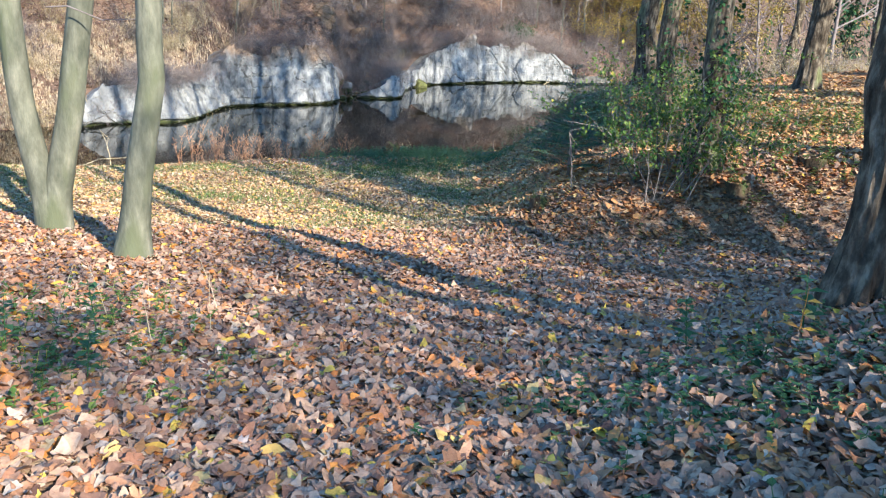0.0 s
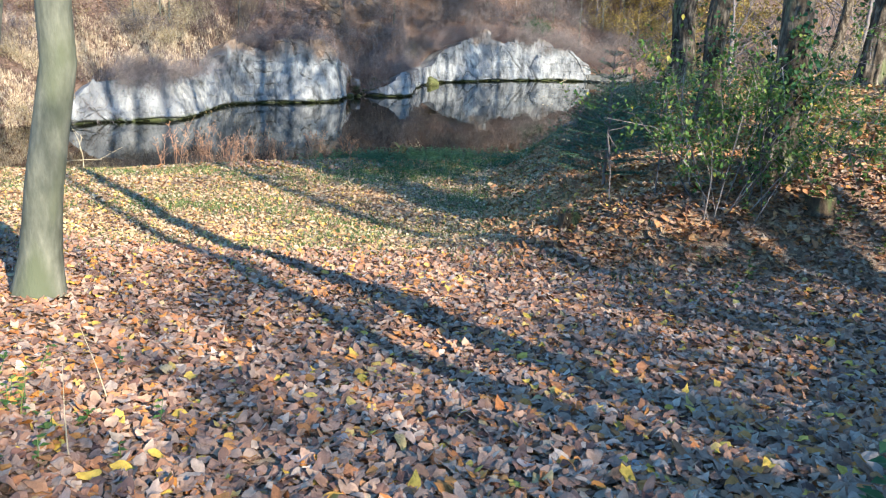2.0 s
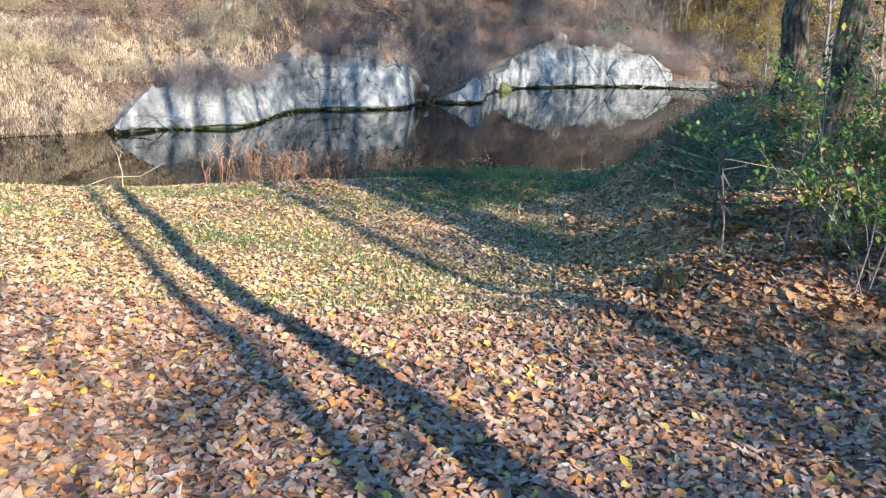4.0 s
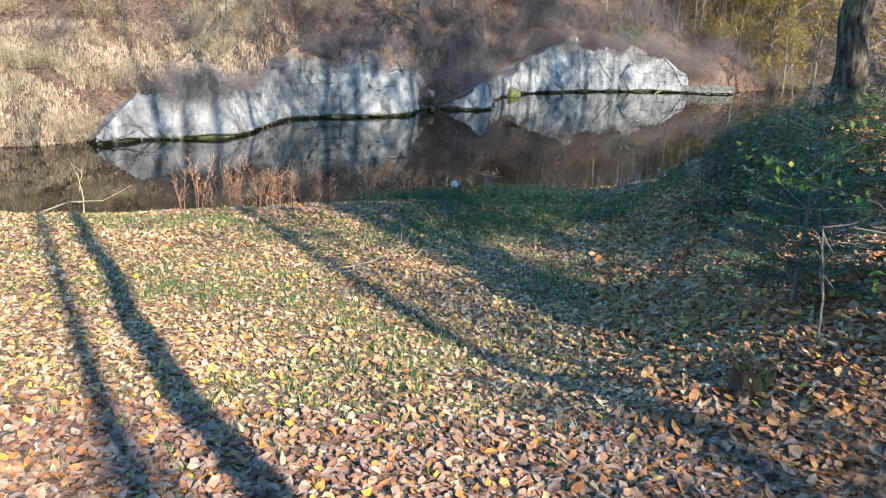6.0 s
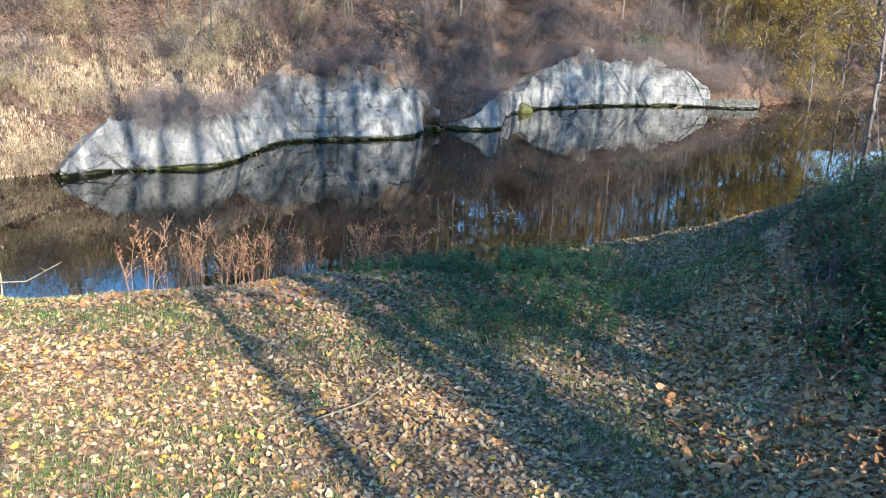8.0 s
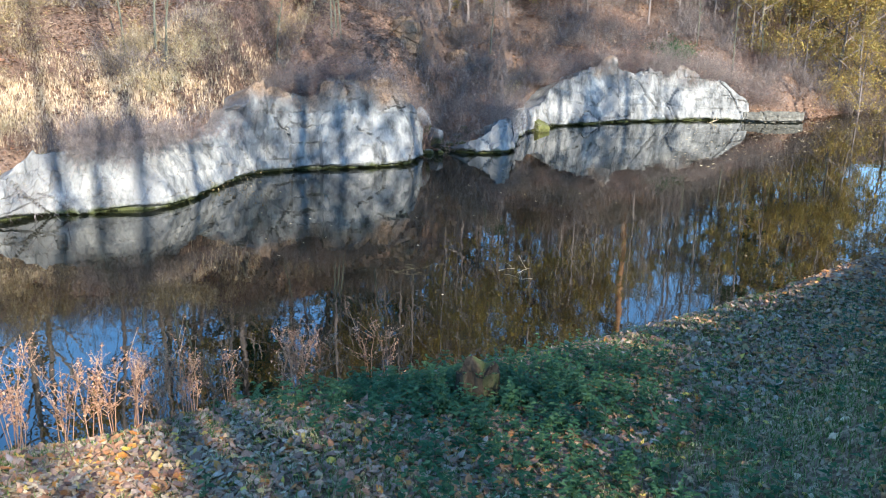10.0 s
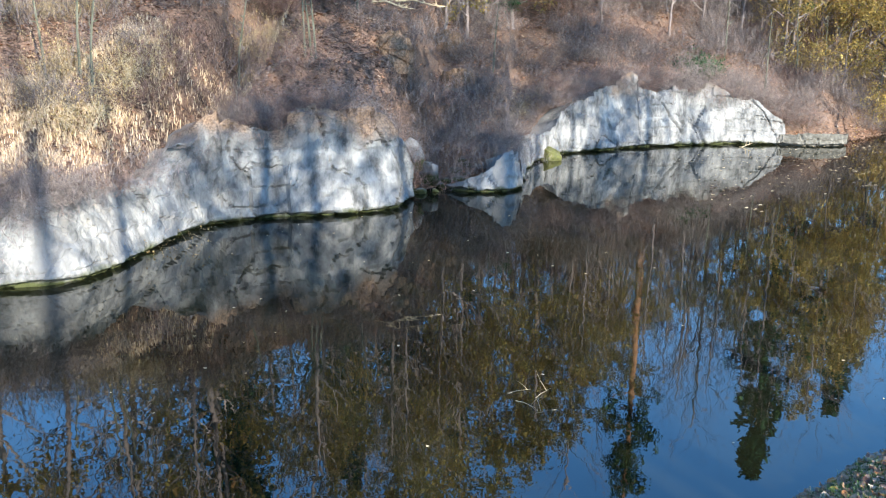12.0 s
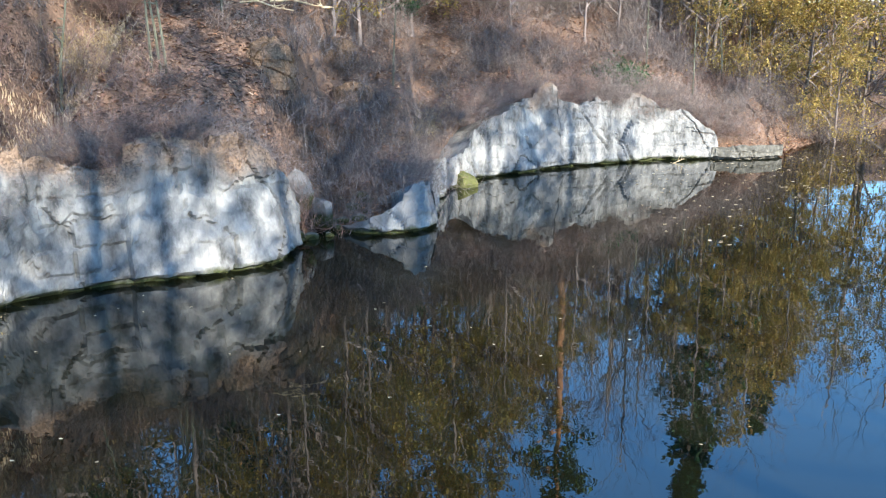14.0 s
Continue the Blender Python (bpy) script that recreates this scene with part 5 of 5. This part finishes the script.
for k, (x, y, h, lx) in enumerate([(2.58, 10.4, 0.85, 0.03), (2.2, 10.75, 0.75, -0.05), (2.95, 10.8, 0.95, -0.06), (5.4, 18.9, 1.2, 0.1), (4.35, 19.6, 1.1, 0.06), (4.9, 20.7, 1.3, -0.1), (4.6, 18.2, 1.0, 0.12),
                                   (5.7, 20.2, 1.2, 0.05), (3.95, 18.6, 0.9, -0.05), (4.1, 20.6, 1.2, 0.02), (5.0, 19.5, 1.5, 0.02), (5.5, 21.6, 1.4, -0.12), (6.1, 22.6, 1.5, 0.08), (6.3, 19.8, 1.5, 0.03)]):
    z0 = land(x, y)
    stalk("sapling", [(x, y, z0 - 0.05), (x + lx * 0.3, y, z0 + h * 0.4), (x + lx, y + 0.03, z0 + h * 0.75), (x + lx * 1.6, y + 0.02, z0 + h)], 0.009, M_TWIG,
          "thin leafless sapling beside the path", "sapling", "thin bare saplings", 5 + k % 3, k)

# herbs that stand out at the path's start


def tall_herb(at, height, seed, mat, label, n=7, size=0.085):
    rng = random.Random(seed)
    root = thing("tall_herb", at, label, "herb")
    b = Build()
    top = Vector((rng.uniform(-0.04, 0.04), rng.uniform(-0.04, 0.04), height))
    b.tube([(0, 0, -0.03), top * 0.5, top], [0.004, 0.003, 0.0015], 5)
    part("stem", b.mesh("stem", mat), root)
    for k in range(n * 2):
        t = 0.3 + 0.7 * (k // 2) / n
        a = k * 2.4 + rng.uniform(-0.3, 0.3)
        c = Build()
        c.leaf(top * t, Vector((math.cos(a), math.sin(a), rng.uniform(-0.2, 0.3))).normalized(), UP, size * (1.2 - 0.5 * t) * rng.uniform(0.8, 1.2), size * 0.3)
        part("leaf", c.mesh("leaf", mat), root)
    return root


tall_herb(on(1.47, 3.95), 0.30, 1, M_HERB, "upright green herb beside the path")
tall_herb(on(1.75, 3.4), 0.26, 2, M_YELLOW_LEAF, "herb with pale yellow leaves below the dark tree", 3, 0.09)
tall_herb(on(1.85, 3.55), 0.34, 3, M_HERB, "upright green herb beside the path", 4, 0.1)
tall_herb(on(-1.7, 4.55), 0.34, 4, M_HERB, "sunlit green herb beside the path")
tall_herb(on(-2.0, 4.1), 0.30, 5, M_HERB, "sunlit green herb beside the path")
tall_herb(on(-1.45, 3.7), 0.26, 6, M_HERB, "sunlit green herb beside the path")
for k, (x, y) in enumerate([(-1.75, 4.9), (-1.6, 5.2), (-1.95, 4.6), (-1.35, 4.4), (-2.15, 3.9), (-1.2, 5.4), (-1.1, 4.7)]):
    z0 = land(x, y)
    dx = 0.12 * ((k * 37) % 5 - 2) / 2
    stalk("dry_stalk", [(x, y, z0 - 0.03), (x + dx * 0.4, y, z0 + 0.18), (x + dx, y + 0.02, z0 + 0.38)], 0.003, M_STRAW, "thin dry grass stalk among the leaves", "stalk", "dry stalks at the path", 0, k)

# ---------------------------------------------------------------- the far bank: blocks, logs, saplings


def boulder(name, at, size, seed, label, mat=None):
    """One weathered block with broken faces."""
    rng = random.Random(seed)
    bm = bmesh.new()
    bmesh.ops.create_icosphere(bm, subdivisions=4, radius=1)
    cuts = [(rand_dir(rng), rng.uniform(0.55, 0.85)) for _ in range(9)]
    for v in bm.verts:
        p = v.co.copy()
        for n, d in cuts:
            if p.dot(n) > d:
                p -= n * (p.dot(n) - d)
        p *= 1 + 0.06 * noise.noise(p * 3 + Vector((seed, 0, 0))) + 0.03 * noise.noise(p * 9)
        v.co = Vector((p.x * size[0], p.y * size[1], p.z * size[2]))
    me = bpy.data.meshes.new(name)
    bm.to_mesh(me)
    bm.free()
    me.materials.append(mat or M_ROCK)
    ob = new(name, me)
    ob.matrix_basis = Matrix.Translation(at)
    return tagged(ob, label, "rock")


boulder("mossy_block", (0.75, 47.0, 0.05), (0.62, 0.5, 0.52), 2, "green mossy block wedged below the cliff at the waterline", M_MOSS)
for x, y, w, h, q, text in [(-2.3, 45.6, 1.3, 0.95, 41, "buff rock outcrop among the hillside scrub"), (-3.0, 47.6, 1.5, 0.95, 43, "grey rock outcrop among the hillside scrub"),
                            (-4.0, 42.4, 0.9, 0.9, 45, "pale rock rib beside the gully")]:
    rock_face("rock_outcrop", [(x - w / 2 - 0.1, y + 0.7), (x - w / 2, y), (x, y - 0.2), (x + w / 2, y), (x + w / 2 + 0.1, y + 0.7)],
              [(0, 0.35), (0.25, h * 0.8), (0.5, h), (0.75, h * 0.85), (1, 0.3)], text, 0.15, q, depth=0.7, rough=0.8, push=0.0, base=land(x, y) - 0.1, kind="", category="rock")
boulder("rock_outcrop", (-3.4, 41.3, 0.7), (0.5, 0.5, 0.7), 9, "pale rock rib beside the gully")
boulder("rock_outcrop", (-2.75, 41.3, 0.3), (0.45, 0.4, 0.45), 11, "broken pale rock at the gully's mouth")
rng = random.Random(77)
for k in range(26):
    x = rng.uniform(-3.4, -1.6)
    y = interp(x, FAR_SHORE) + rng.uniform(-0.1, 1.3)
    s = rng.uniform(0.06, 0.17)
    boulder("rubble_stone", (x, y, max(0.0, land(x, y)) + s * 0.3), (s * 1.3, s, s * 0.7), 100 + k, "small pale stone of the rubble at the gully's mouth")["group"] = "rubble stones"

for k, (x, y, h, n) in enumerate([(-5.9, 40.6, 2.6, 6), (-5.75, 40.5, 2.2, 4), (-6.05, 40.5, 2.4, 4), (9.6, 53.6, 3.2, 8), (-9.6, 35.2, 2.8, 5), (-9.2, 34.9, 2.6, 5), (-7.6, 39.5, 2.6, 5),
                                  (-10.8, 36.0, 3.0, 5), (11.5, 56, 3.0, 8), (13.0, 57, 2.8, 8), (8.2, 55, 2.6, 6), (-1.2, 46.5, 2.2, 5), (-5.2, 43.5, 2.4, 5), (15.5, 57.5, 3, 8)]):
    z0 = land(x, y)
    dx = 0.35 * ((k * 29) % 7 - 3) / 3
    stalk("hillside_sapling", [(x, y, z0 - 0.1), (x + dx * 0.2, y, z0 + h * 0.35), (x + dx * 0.6, y + 0.1, z0 + h * 0.7), (x + dx, y + 0.1, z0 + h)], 0.035, M_SMOOTH_BARK,
          "slender pale sapling on the far hillside", "sapling", "hillside saplings", n, 50 + k)
for k, (x, y, dx, dz) in enumerate([(-4.6, 44.2, 1.5, 0.1), (-4.2, 44.6, 1.6, -0.15), (-4.8, 43.8, 1.3, -0.2), (7.2, 51.3, 1.5, 0.6), (-10.5, 33.0, 1.6, -0.3)]):
    z0 = land(x, y) + 0.25
    stalk("fallen_branch", [(x, y, z0), (x + dx * 0.35, y - 0.1, z0 + dz * 0.3 + 0.08), (x + dx * 0.7, y - 0.1, z0 + dz * 0.7), (x + dx, y - 0.05, z0 + dz)], 0.03, M_STRAW,
          "pale dead branch lying on the hillside", "branch", "dead branches", 5, 80 + k)

# floating leaves and twigs
rng = np.random.RandomState(9)
v, f = [], []
for k in range(520):
    if k < 380:
        x = rng.uniform(5, 17)
        y = 35 + (x - 2) * 0.9 + rng.uniform(1, 11) + rng.normal(0, 0.8)
    else:
        x, y = rng.uniform(-6, 6), rng.uniform(26, 38)
        if rng.rand() < 0.6:
            continue
    if y > interp(x, FAR_SHORE) - 0.4 or y < interp(x, NEAR_SHORE) + 0.4:
        continue
    s, a = rng.uniform(0.02, 0.055) * (1.3 if k < 380 else 0.7), rng.uniform(0, 6.28)
    i = len(v)
    for q in range(5):
        r = s * rng.uniform(0.6, 1.1)
        v.append((x + math.cos(a + q * 1.257) * r, y + math.sin(a + q * 1.257) * r * 0.6, 0.006 + 0.012 * rng.rand()))
    f.append((i, i + 1, i + 2, i + 3, i + 4))
tagged(new("floating_leaves", mesh_of("floating_leaves", v, f, M_STRAW)), "pale leaves floating on the pond", "leaves", kind="stuff")
for k, (x, y, dx, dy) in enumerate([(-0.25, 27.6, 0.3, 0.15), (-0.15, 27.4, 0.25, -0.2), (0.1, 27.5, 0.2, 0.3), (0.35, 27.2, -0.25, -0.15)]):
    stalk("floating_twig", [(x, y, 0.0), (x + dx * 0.4, y + dy * 0.4, 0.02), (x + dx, y + dy, 0.01)], 0.005, M_STRAW, "bleached twig floating on the pond", "twig", "floating twigs", 2, 90 + k)

# single fallen leaves that catch the eye
leaf_meshes = []
for k in range(6):
    rng = random.Random(700 + k)
    w, c = rng.uniform(0.28, 0.42), rng.uniform(0.1, 0.35)
    vs = [(-0.5, 0, 0.02), (-0.3, 0.7 * w, c * 0.25), (-0.05, w, c * 0.3), (0.2, 0.8 * w, c * 0.3), (0.55, 0, c * 0.25), (0.2, -0.8 * w, c * 0.35), (-0.05, -w, c * 0.3), (-0.3, -0.7 * w, c * 0.2), (0.02, 0, 0.0)]
    fs = [(i, (i + 1) % 8, 8) for i in range(8)]
    leaf_meshes.append(mesh_of("leaf", [(x * 0.10, y * 0.10, z * 0.10) for x, y, z in vs], fs, M_YELLOW_LEAF))
rng = random.Random(71)
for k in range(150):
    y = 2.3 + 13 * rng.random() ** 1.2
    x = rng.uniform(-0.42, 0.45) * (y + 1.5)
    ob = new("leaf", leaf_meshes[k % 6])
    ob.parent = ground
    ob.matrix_basis = Matrix.Translation((x, y, land(x, y) + 0.028)) @ pose(0, 0, 0, rng.uniform(-16, 16), rng.uniform(-16, 16), rng.uniform(0, 360)) @ Matrix.Scale(rng.uniform(0.6, 1.05), 4)
